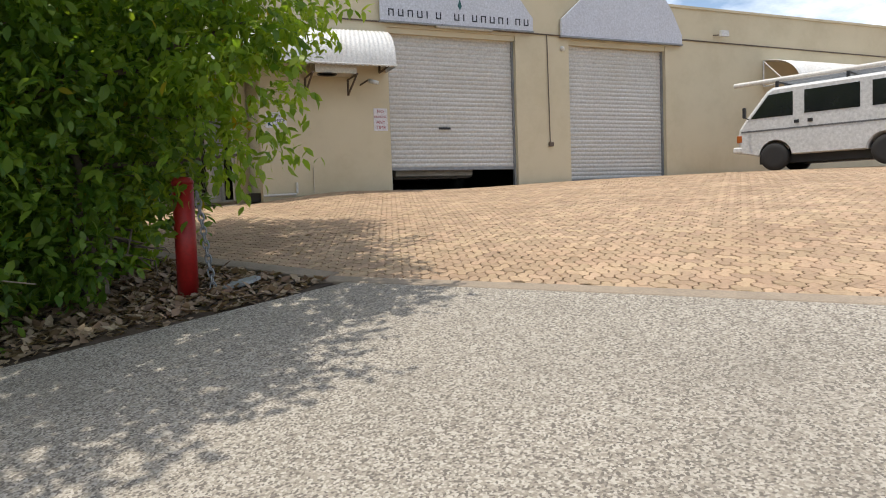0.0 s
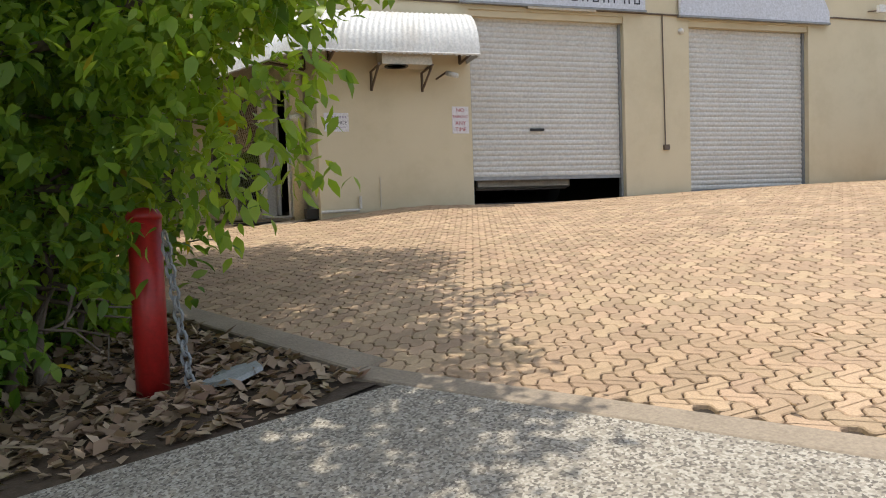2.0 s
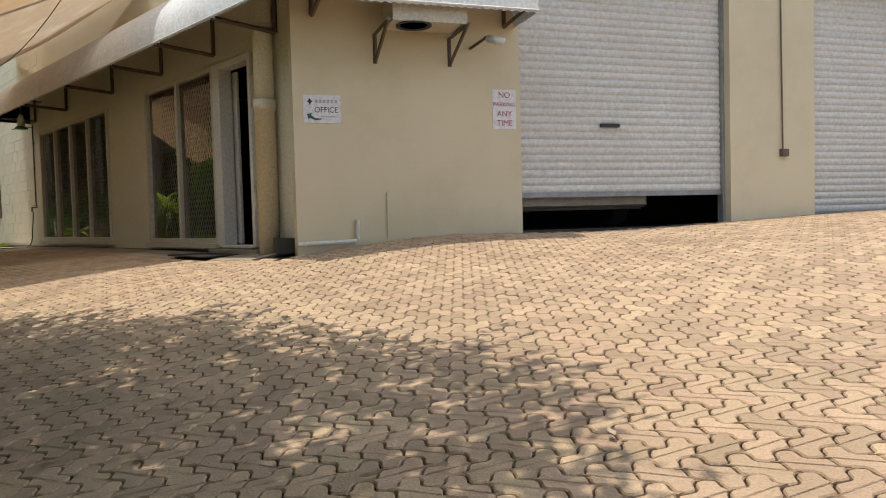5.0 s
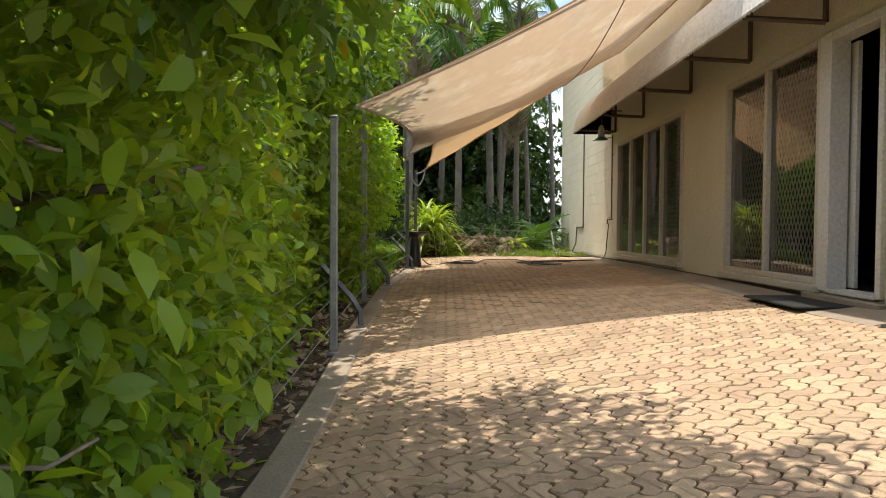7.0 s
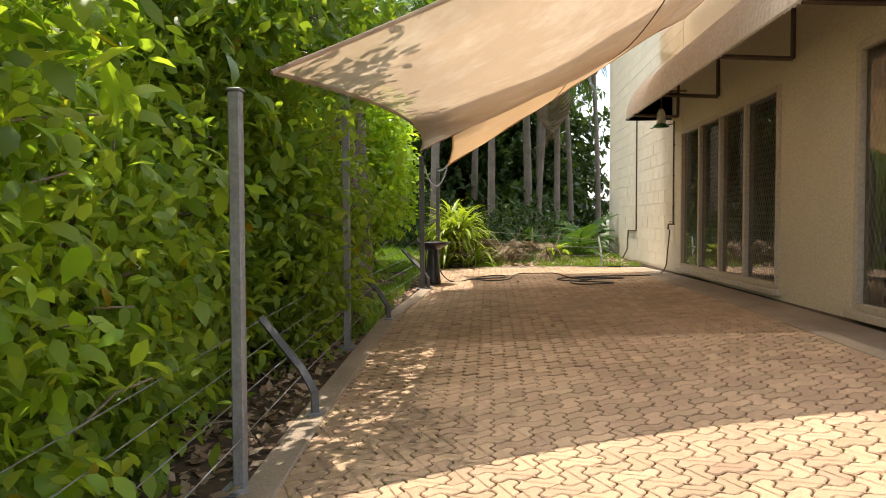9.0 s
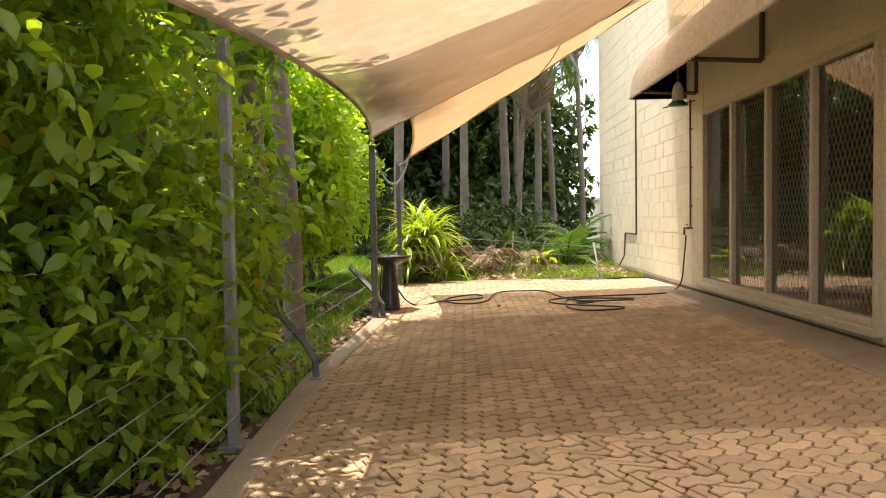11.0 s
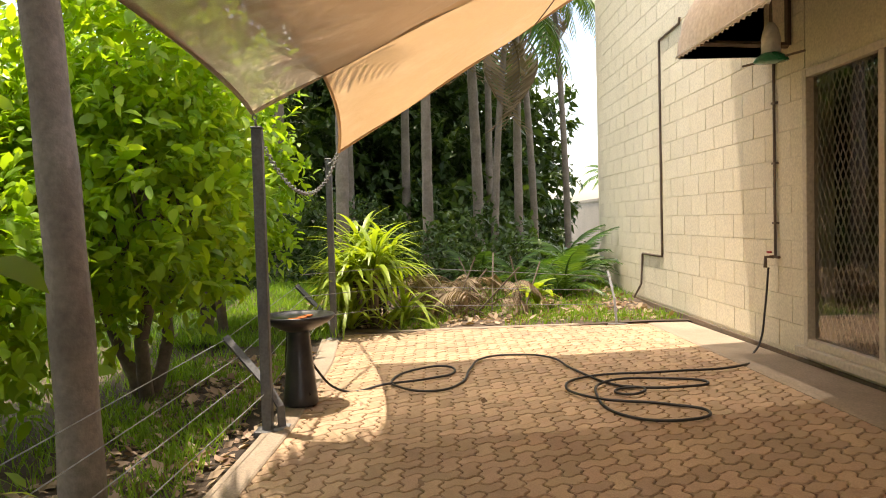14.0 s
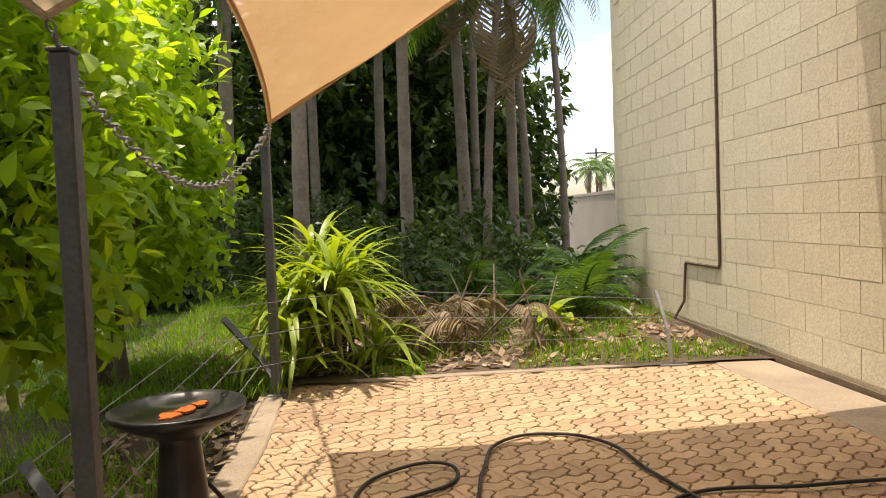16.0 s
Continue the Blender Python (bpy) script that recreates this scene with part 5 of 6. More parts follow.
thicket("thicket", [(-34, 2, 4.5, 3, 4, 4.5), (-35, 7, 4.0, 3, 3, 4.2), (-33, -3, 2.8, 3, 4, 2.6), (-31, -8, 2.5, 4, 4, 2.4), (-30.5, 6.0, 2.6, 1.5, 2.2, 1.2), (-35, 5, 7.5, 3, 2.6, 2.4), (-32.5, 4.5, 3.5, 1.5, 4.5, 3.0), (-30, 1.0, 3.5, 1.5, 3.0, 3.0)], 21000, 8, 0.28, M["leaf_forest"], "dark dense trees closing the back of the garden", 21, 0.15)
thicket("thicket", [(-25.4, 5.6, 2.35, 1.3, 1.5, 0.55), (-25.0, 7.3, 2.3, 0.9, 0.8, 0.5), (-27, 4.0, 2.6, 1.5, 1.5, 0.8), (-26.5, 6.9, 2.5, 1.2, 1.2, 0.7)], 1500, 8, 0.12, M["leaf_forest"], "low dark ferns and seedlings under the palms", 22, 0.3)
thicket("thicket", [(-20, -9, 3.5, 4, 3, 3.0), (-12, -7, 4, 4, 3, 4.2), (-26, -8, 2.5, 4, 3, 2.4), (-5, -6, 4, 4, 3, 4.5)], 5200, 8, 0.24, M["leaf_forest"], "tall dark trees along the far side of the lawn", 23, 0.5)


def clump(name, label, category, x, y, z, count, meshes, scale, up0, up1, seed, group=""):
    rng = random.Random(seed)
    t = thing(name, label, category, (x, y, z), group=group)
    for i in range(count):
        ob = new("frond", meshes[i % len(meshes)])
        ob.parent = t
        ob.matrix_basis = pose(rng.uniform(-0.1, 0.1), rng.uniform(-0.1, 0.1), 0, 0, 0, i * 137.5) @ pose(0, 0, 0, up0 + (up1 - up0) * i / count, 0, 0) @ Matrix.Scale(scale * rng.uniform(0.8, 1.2), 4)
    return t


for i, (x, y, s) in enumerate(((-23.4, 7.6, 0.8), (-24.0, 7.9, 0.95), (-23.9, 7.1, 0.65), (-24.8, 8.0, 0.95), (-24.5, 6.6, 0.7))):
    clump("fern", "bright green feathery fern clump near the wall", "fern", x, y, end_h(x, y), 14, FERN, s, 75, 15, 60 + i, "ferns by the wall")

# arching strap-leaved plant on the end border
def strap_mesh(length, arch, width):
    n = 8
    vs, fs = [], []
    for i in range(n + 1):
        f = i / n
        w = width * (math.sin(math.pi * (0.12 + 0.86 * f)) ** 0.7)
        y, z = length * (f - 0.35 * f * f * arch), length * arch * (0.75 * f - 1.15 * f * f)
        vs += [(-w, y, z + 0.25 * w), (0, y, z), (w, y, z + 0.25 * w)]
    for i in range(n):
        a = i * 3
        fs += [(a, a + 1, a + 4, a + 3), (a + 1, a + 2, a + 5, a + 4)]
    return mesh_of("strap_leaf", vs, fs, M["strap"], True)


STRAPS = [strap_mesh(0.95, 0.7, 0.036), strap_mesh(0.85, 1.0, 0.034), strap_mesh(1.0, 0.45, 0.036)]
sp = thing("strap_leaved_plant", "large clump of arching yellow-green strap leaves", "plant", (-21.75, 5.35, end_h(-21.75, 5.35)))
rs = random.Random(9)
for k in range(12):
    h = rs.uniform(0.1, 0.8)
    bx, by = rs.uniform(-0.35, 0.35), rs.uniform(-0.4, 0.4)
    bm = bmesh.new()
    tube(bm, [(bx * 0.4, by * 0.4, -0.05), (bx, by, h)], 0.025, 6)
    part("stem", bm, M["bark"], sp)
    for i in range(42):
        ob = new("leaf", STRAPS[i % 3])
        ob.parent = sp
        ob.matrix_basis = pose(bx, by, h + rs.uniform(-0.12, 0.05), 0, 0, i * 137.5 + k * 20) @ pose(0, 0, 0, rs.uniform(-15, 70), 0, rs.uniform(-8, 8)) @ Matrix.Scale(rs.uniform(0.5, 0.85), 4)
lp = thing("seedling", "low plant with broad yellow-green leaves by the dead fronds", "plant", (-22.3, 7.15, end_h(-22.3, 7.15)))
WIDE = strap_mesh(0.55, 0.8, 0.085)
for i in range(11):
    ob = new("leaf", WIDE)
    ob.parent = lp
    ob.matrix_basis = pose(0, 0, 0.1, 0, 0, i * 137.5) @ pose(0, 0, 0, 30 + 20 * (i % 3), 0, 0) @ Matrix.Scale(0.7 + 0.06 * (i % 5), 4)

# heap of dead fronds
hp = thing("frond_heap", "heap of dry grey-brown palm fronds and twigs", "garden waste", (-22.4, 6.35, end_h(-22.4, 6.35)))
rh = random.Random(31)
for i in range(46):
    ob = new("dead_frond", DEAD)
    ob.parent = hp
    ob.matrix_basis = pose(rh.gauss(0, 0.28), rh.gauss(0, 0.36), rh.uniform(0.1, 0.42), 0, 0, rh.uniform(0, 360)) @ pose(0, 0, 0, rh.uniform(-20, 25), rh.uniform(-60, 60), 0) @ Matrix.Scale(rh.uniform(0.25, 0.48), 4)
for i in range(14):
    bm = bmesh.new()
    a = Vector((rh.gauss(0, 0.3), rh.gauss(0, 0.4), 0.05))
    tube(bm, [a, a + Vector((rh.uniform(-0.5, 0.5), rh.uniform(-0.6, 0.6), rh.uniform(0.15, 0.7)))], 0.009, 5)
    part("stick", bm, M["bark"], hp)

# shrubs over the wire fence, full sun put into their leaf colour
for i, (x, y, blobs, n) in enumerate((
        (-19.45, 3.74, [(0.1, 0, 1.5, 0.9, 0.75, 0.8), (0.3, 0.1, 2.5, 0.7, 0.6, 0.55), (-0.6, 0.0, 2.1, 0.7, 0.7, 0.6)], 1900),
        (-18.6, 2.4, [(0, 0, 1.9, 0.9, 0.8, 0.8), (0.2, 0, 3.1, 0.7, 0.6, 0.6)], 1100),
        (-21.6, 3.6, [(0, 0, 1.6, 0.95, 0.8, 0.85), (0, 0.2, 2.6, 0.6, 0.5, 0.5)], 1250),
        (-17.9, 3.3, [(0, 0, 1.0, 0.6, 0.5, 0.6)], 420))):
    z = bed(x, y)
    tree("shrub", (x, y, z), [(x + a, y + b, z + c, d, e, f) for a, b, c, d, e, f in blobs], n, 8, 0.115, M["leaf_bright"], M["bark"], "yellow-green leafy shrub behind the fence, leaf colour brightened for full sun", 70 + i, 1.5, 0.055, 0.45, "shrub", 3, 0.1)
for i, (x, y, blobs, n, m) in enumerate((
        (-13.6, 2.6, [(0, 0, 3.9, 1.1, 1.0, 0.9), (0.3, 0.6, 2.4, 1.0, 0.8, 1.2), (0.9, 1.75, 2.9, 1.0, 0.75, 0.5), (-0.7, 1.7, 2.95, 1.0, 0.7, 0.5), (-1.9, 1.6, 2.9, 0.9, 0.65, 0.5)], 1900, "leaf_dark"),
        (-14.3, 3.85, [(0, 0, 1.0, 0.9, 0.55, 0.9), (0.4, 0.0, 2.3, 0.7, 0.45, 0.8)], 1300, "leaf"),
        (-23.5, 1.4, [(0, 0, 3.2, 1.2, 1.0, 1.0), (0, 0, 2.0, 1.3, 1.2, 1.0)], 1000, "leaf_bright"),
        (-11.5, 1.8, [(0, 0, 4.4, 1.6, 1.2, 1.3), (0, 0.4, 2.2, 1.4, 0.9, 1.5), (1.6, 2.6, 3.1, 1.0, 0.6, 0.4), (0.2, 2.5, 3.1, 0.9, 0.55, 0.4), (-1.2, 2.5, 3.15, 0.9, 0.55, 0.4)], 2200, "leaf_dark"))):
    z = bed(x, y)
    tree("tree", (x, y, z), [(x + a, y + b, z + c, d, e, f) for a, b, c, d, e, f in blobs], n, 8, 0.11, M[m], M["dark_bark"], "leafy garden tree with a crooked dark trunk", 90 + i, 2.8, 0.08, 0.4, "tree", 1)

# ---------------------------------------------------------------- things on the patio
bz = land(-18.69, 5.06)
bath = thing("bird_bath", "black glazed bird bath with a shallow bowl of water", "bird bath", (-18.69, 5.06, bz + 0.014))
part("pedestal", lathe([(0.110, 0.000), (0.114, 0.016), (0.106, 0.079), (0.082, 0.332), (0.071, 0.458), (0.082, 0.490)]), M["charcoal"], bath, "tapering black pedestal", True)
part("bowl", lathe([(0.071, 0.474), (0.121, 0.498), (0.192, 0.533), (0.231, 0.561), (0.238, 0.581), (0.231, 0.586), (0.220, 0.577), (0.170, 0.557), (0.000, 0.549)], 40), M["charcoal"], bath, "wide shallow bowl with a thin pale rim", True)
rb = random.Random(3)
for k in range(3):
    out = [(math.cos(a) * (0.065 - 0.015 * k) * rb.uniform(0.6, 1.2), math.sin(a) * (0.04 - 0.007 * k) * rb.uniform(0.6, 1.2)) for a in steps(0, 5.7, 11)]
    part("wet_leaf", prism(out, 0.008, pose(0.03 - 0.06 * k, -0.02 + 0.035 * k, 0.552 + 0.004 * k)), M["orange"], bath, "orange fallen leaf lying in the bowl")

HOSE = [(-19.45, 8.50, 2.62), (-19.45, 8.47, 2.3), (-19.47, 8.44, 2.05), (-19.4, 8.36), (-18.92, 8.04), (-18.84, 7.5), (-18.87, 6.96), (-18.62, 6.78), (-18.26, 6.91), (-18.1, 7.25), (-17.86, 7.42), (-17.73, 7.24), (-17.9, 6.99), (-18.35, 6.92),
        (-18.66, 7.05), (-18.7, 7.45), (-18.5, 7.66), (-18.41, 7.40), (-18.48, 7.07), (-18.33, 7.12), (-18.4, 7.23), (-18.6, 7.1), (-19.12, 6.92), (-19.55, 6.82), (-19.77, 6.59), (-19.70, 6.35), (-19.3, 6.2), (-18.9, 6.1), (-18.74, 5.92),
        (-18.88, 5.70), (-19.2, 5.64), (-19.4, 5.78), (-19.43, 6.03), (-19.27, 6.08), (-19.1, 5.9), (-19.0, 5.6), (-18.95, 5.3), (-18.85, 5.12, 2.1), (-18.8, 5.06, 2.25)]
hose = thing("garden_hose", "long black garden hose lying in loose loops from the tap", "hose")
cu = bpy.data.curves.new("hose_tube", "CURVE")
cu.dimensions, cu.bevel_depth, cu.bevel_resolution, cu.resolution_u = "3D", 0.0085, 2, 8
spl = cu.splines.new("BEZIER")
spl.bezier_points.add(len(HOSE) - 1)
for i, (bp, p) in enumerate(zip(spl.bezier_points, HOSE)):
    z = p[2] if len(p) > 2 else land(p[0], p[1]) + 0.012 + 0.006 * (i % 3)
    bp.co = (p[0], p[1], z)
    bp.handle_left_type = bp.handle_right_type = "AUTO"
dg_curve = bpy.data.objects.new("tmp_hose", cu)
scene.collection.objects.link(dg_curve)
hose_me = bpy.data.meshes.new_from_object(dg_curve.evaluated_get(bpy.context.evaluated_depsgraph_get()))
bpy.data.objects.remove(dg_curve)
hose_me.materials.clear()
hose_me.materials.append(M["hose"])
hose_me.polygons.foreach_set("use_smooth", [True] * len(hose_me.polygons))
hb = new("hose_tube", hose_me)
hb.parent = hose
bm = bmesh.new()
tube(bm, [(-0.15, -0.1, 0.49), (-0.16, -0.12, 0.3), (-0.15, -0.12, 0.1), (-0.18, -0.14, 0.0)], 0.006, 6)
part("cord", bm, M["black"], bath, "thin black cord hanging from the bowl")

tap = thing("tap", "brass garden tap on a thin wall pipe", "tap")
bm = bmesh.new()
tube(bm, [(-19.42, WALL_Y - 0.02, 4.2), (-19.42, WALL_Y - 0.02, 2.72), (-19.42, WALL_Y - 0.02, 2.70), (-19.36, WALL_Y - 0.02, 2.70)], 0.011, 7)
part("pipe", bm, M["bracket"], tap, "dark water pipe clipped to the wall")
bm = bmesh.new()
tube(bm, [(-19.45, WALL_Y - 0.02, 2.70), (-19.45, WALL_Y - 0.08, 2.70), (-19.45, WALL_Y - 0.085, 2.62)], 0.014, 7)
part("spout", bm, M["bracket"], tap)
part("tap_handle", boxes(((-19.48, WALL_Y - 0.06, 2.73), (-19.42, WALL_Y - 0.045, 2.745), 0.002)), M["red"], tap, "small red tap handle")
for z in (2.95, 3.4, 3.85):
    part("clip", boxes(((-19.45, WALL_Y - 0.03, z), (-19.39, WALL_Y, z + 0.015))), M["bracket"], tap)

con = thing("conduit", "dark conduit running down the painted block wall", "conduit")
bm = bmesh.new()
tube(bm, [(-21.43, WALL_Y - 0.015, 5.06), (-21.45, WALL_Y - 0.015, 5.0), (-22.08, WALL_Y - 0.015, 4.99), (-22.1, WALL_Y - 0.015, 4.97), (-22.1, WALL_Y - 0.015, 2.6), (-22.12, WALL_Y - 0.015, 2.575), (-22.84, WALL_Y - 0.015, 2.575), (-22.86, WALL_Y - 0.015, 2.55), (-22.87, WALL_Y - 0.03, 2.2), (-22.95, WALL_Y - 0.1, 2.02)], 0.013, 7)
part("tube", bm, M["bracket"], con)

lamp = thing("wall_lamp", "hanging lamp with a green glass shade under the awning", "lamp")
part("shade", lathe([(0.05, 0), (0.11, 0.01), (0.10, 0.03), (0.06, 0.06)], 16), M["green_glass"], lamp, "green glass shade", True).location = (-18.75, 8.2, 4.02)
part("housing", lathe([(0.06, 0), (0.06, 0.10), (0.045, 0.16), (0.02, 0.2)], 14), M["white_metal"], lamp, "", True).location = (-18.75, 8.2, 4.08)
bm = bmesh.new()
tube(bm, [(-18.95, 8.1, 4.04), (-18.75, 8.2, 4.04), (-18.55, 8.32, 4.05)], 0.008, 5)
tube(bm, [(-18.75, 8.2, 4.25), (-18.75, 8.2, 4.52), (-18.75, 8.54, 4.52)], 0.012, 5)
part("arm", bm, M["bracket"], lamp)

dm = thing("door_mat", "black rubber mat outside the office door", "mat", (-12.0, 8.28, land(-12.0, 8.28) + 0.012))
part("pad", boxes(((-0.45, -0.24, 0), (0.45, 0.24, 0.018), 0.006)), M["mat"], dm)
step = thing("door_step", "low concrete step under the office door", "step", kind="structure")
part("slab", boxes(((-12.35, WALL_Y - 0.10, 1.75), (-11.3, WALL_Y - 0.037, 2.02), 0.01)), M["concrete"], step)

dp = thing("downpipe", "fat cream painted downpipe at the building corner", "downpipe", (-11.0, 8.455, land(-11.0, 8.4) - 0.02))
part("lower_pipe", lathe([(0.098, 0.0), (0.098, 1.42), (0.108, 1.42), (0.108, 1.52)], 24), M["wall_side"], dp, "", True)
part("upper_pipe", lathe([(0.094, 1.5), (0.094, 3.1), (0.08, 3.1)], 24), M["wall_side"], dp, "", True)
part("pipe_clip", lathe([(0.108, 2.2), (0.108, 2.24), (0.094, 2.24)], 24), M["frame"], dp)
jb = thing("junction_box", "small cream junction box beside the doorway", "junction box")
part("cover", boxes(((-11.22, WALL_Y - 0.05, 3.18), (-11.12, WALL_Y, 3.44), 0.008)), M["frame"], jb)
wp = thing("waste_pipe", "white plastic waste pipe along the foot of the front wall", "pipe")
bm = bmesh.new()
tube(bm, [front(-0.24, 0.035, 2.085), front(0.28, 0.035, 2.10), front(0.30, 0.035, 2.12), front(0.30, 0.035, 2.29)], 0.020, 8)
part("tube", bm, M["frame_white"], wp)
vp = thing("vent_pipe", "narrow cream pipe painted over on the wall", "pipe")
bm = bmesh.new()
tube(bm, [front(0.59, 0.012, 2.12), front(0.59, 0.012, 2.54)], 0.008, 6)
part("tube", bm, M["frame"], vp)

# signs on the front wall
OFF = FRONT_M @ Matrix.Translation((0, 0, 0.006))
sg = thing("parking_sign", "white tin sign with red lettering forbidding parking", "sign")
part("plate", prism([(1.665, 3.14), (1.91, 3.14), (1.91, 3.52), (1.665, 3.52)], 0.006, FRONT_M), M["sign"], sg)
for i, w in enumerate(("NO", "PARKING", "ANY", "TIME")):
    writing(w, 0.078 if i != 1 else 0.056, OFF @ pose(1.788, 3.465 - 0.09 * i, 0.002), M["red_ink"], sg)
OFS = OFF @ Matrix.Translation((-0.15, 0.53, 0)) @ Matrix.Diagonal((0.78, 0.835, 1, 1))
so = thing("office_sign", "white office sign with a dark emblem and a teal arrow", "sign")
part("plate", prism([(0.0, 3.16), (0.43, 3.16), (0.43, 3.46), (0.0, 3.46)], 0.006, FRONT_M @ Matrix.Translation((-0.15, 0.53, 0)) @ Matrix.Diagonal((0.78, 0.835, 1, 1))), M["sign"], so)
writing("OFFICE", 0.085, OFS @ pose(0.26, 3.30, 0.002), M["ink"], so)
part("emblem", prism([(0.045, 3.39), (0.062, 3.405), (0.075, 3.43), (0.088, 3.405), (0.105, 3.39), (0.088, 3.375), (0.075, 3.35), (0.062, 3.375)], 0.002, OFS), M["ink"], so)
for k in range(6):
    part("name_bar", prism([(0.135 + k * 0.045, 3.375), (0.165 + k * 0.045, 3.375), (0.165 + k * 0.045, 3.41), (0.135 + k * 0.045, 3.41)], 0.002, OFS), M["pale_ink"], so)
part("small_print", prism([(0.2, 3.225), (0.38, 3.225), (0.38, 3.235), (0.2, 3.235)], 0.002, OFS), M["pale_ink"], so)
part("arrow", prism([(0.04, 3.255), (0.10, 3.27), (0.085, 3.245), (0.13, 3.215), (0.24, 3.205), (0.13, 3.19), (0.075, 3.215), (0.055, 3.195)], 0.002, OFS), M["teal"], so)

SB = FRONT_M @ Matrix.Translation((-0.13, 0, 0.03))
b1 = thing("signboard", "large white signboard with clipped corners and dark lettering", "signboard")
part("board", prism([(1.96, 4.99), (4.92, 4.99), (4.92, 5.22), (4.5, 5.75), (4.2, 6.1), (2.7, 6.1), (2.35, 5.75), (1.96, 5.35)], 0.05, SB), M["board"], b1)
part("rim", prism([(1.94, 4.96), (4.94, 4.96), (4.94, 4.99), (1.94, 4.99)], 0.06, SB), M["galv"], b1)
IN = SB @ Matrix.Translation((0, 0, 0.052))
for k in range(16):
    if k != 6:
        x = 2.1 + k * 0.175
        w = 0.035 if k in (4, 8, 13) else 0.1
        part("letter_shape", prism([(x, 5.07), (x + 0.022, 5.07), (x + 0.022, 5.19), (x, 5.19)], 0.004, IN), M["ink"], b1)
        if w > 0.05:
            part("letter_shape", prism([(x + w - 0.022, 5.07), (x + w, 5.07), (x + w, 5.19), (x + w - 0.022, 5.19)], 0.004, IN), M["ink"], b1)
            zc = 5.07 if k % 2 else 5.17
            part("letter_shape", prism([(x + 0.022, zc), (x + w - 0.022, zc), (x + w - 0.022, zc + 0.02), (x + 0.022, zc + 0.02)], 0.004, IN), M["ink"], b1)
part("emblem", prism([(3.4, 5.33), (3.44, 5.25), (3.48, 5.33), (3.44, 5.45)], 0.004, IN), M["teal"], b1)
b2 = thing("signboard", "large blank white signboard with sloping sides", "signboard")
part("board", prism([(5.54, 4.95), (8.42, 4.95), (8.42, 5.12), (8.2, 5.55), (7.8, 6.1), (6.5, 6.1), (5.54, 5.25)], 0.06, SB), M["board"], b2)
part("rim", prism([(5.52, 4.92), (8.44, 4.92), (8.44, 4.95), (5.52, 4.95)], 0.07, SB), M["galv"], b2)
tl = thing("tube_light", "pale batten light above the raised door", "lamp")
part("batten", prism([(2.85, 4.93), (3.95, 4.93), (3.95, 4.98), (2.85, 4.98)], 0.06, FRONT_M @ Matrix.Translation((0, 0, 0.02))), M["frame"], tl)

cf = thing("conduit", "dark conduit along the shed front with a drop to a switch", "conduit")
bm = bmesh.new()
tube(bm, [front(0.9, 0.02, 4.98), front(5.1, 0.02, 4.96), front(8.3, 0.02, 4.94), front(8.32, 0.02, 5.05), front(8.45, 0.02, 5.06), front(17.0, 0.02, 5.0)], 0.014, 6)
tube(bm, [front(5.12, 0.02, 4.95), front(5.14, 0.02, 2.95)], 0.009, 6)
part("tube", bm, M["bracket"], cf)
part("switch", prism([(5.11, 2.88), (5.2, 2.88), (5.2, 2.96), (5.11, 2.96)], 0.05, FRONT_M), M["bracket"], cf)
fl = thing("floodlight", "small floodlight on the shed front", "lamp")
part("head", prism([(9.28, 5.16), (9.48, 5.16), (9.48, 5.28), (9.28, 5.28)], 0.07, FRONT_M @ pose(0, 0, 0.1, 0, 0, 0)), M["white_metal"], fl)
bm = bmesh.new()
tube(bm, [front(9.2, 0.0, 5.2), front(9.38, 0.12, 5.2)], 0.012, 5)
part("arm", bm, M["bracket"], fl)
ws = thing("wall_sensor", "round white sensor on the pier", "sensor")
bm = lathe([(0.05, 0), (0.05, 0.02), (0.03, 0.05), (0.01, 0.06)], 14)
bmesh.ops.transform(bm, matrix=FRONT_M @ pose(5.46, 4.72, 0), verts=bm.verts)
part("dome", bm, M["white_metal"], ws, "", True)

ac = thing("air_conditioner", "cream box air conditioner on steel brackets under the awning", "air conditioner")
part("body", prism([(0.58, 4.0), (1.26, 4.0), (1.26, 4.42), (0.58, 4.42)], 0.34, FRONT_M @ Matrix.Translation((0, 0, 0.12))), M["frame"], ac)
bm = lathe([(0.16, 0), (0.16, 0.008), (0.13, 0.008), (0.12, 0.0)], 24)
bmesh.ops.transform(bm, matrix=FRONT_M @ pose(0.80, 3.996, 0.33, 90), verts=bm.verts)
part("fan_grille", bm, M["black"], ac)
for s in (0.52, 1.24):
    bm = bmesh.new()
    tube(bm, [front(s, 0.0, 3.72), front(s, 0.0, 3.98), front(s, 0.55, 3.98)], 0.02, 4)
    tube(bm, [front(s, 0.01, 3.74), front(s, 0.5, 3.97)], 0.016, 4)
    part("bracket", bm, M["bracket"], ac)
cm = thing("security_camera", "small white security camera under the awning", "camera unit")
bm = bmesh.new()
tube(bm, [front(1.52, 0.28, 3.93), front(1.62, 0.42, 3.87)], 0.035, 10)
part("barrel", bm, M["white_metal"], cm, "", True)
bm = bmesh.new()
tube(bm, [front(1.45, 0.0, 3.9), front(1.52, 0.28, 3.95)], 0.015, 6)
part("arm", bm, M["bracket"], cm)

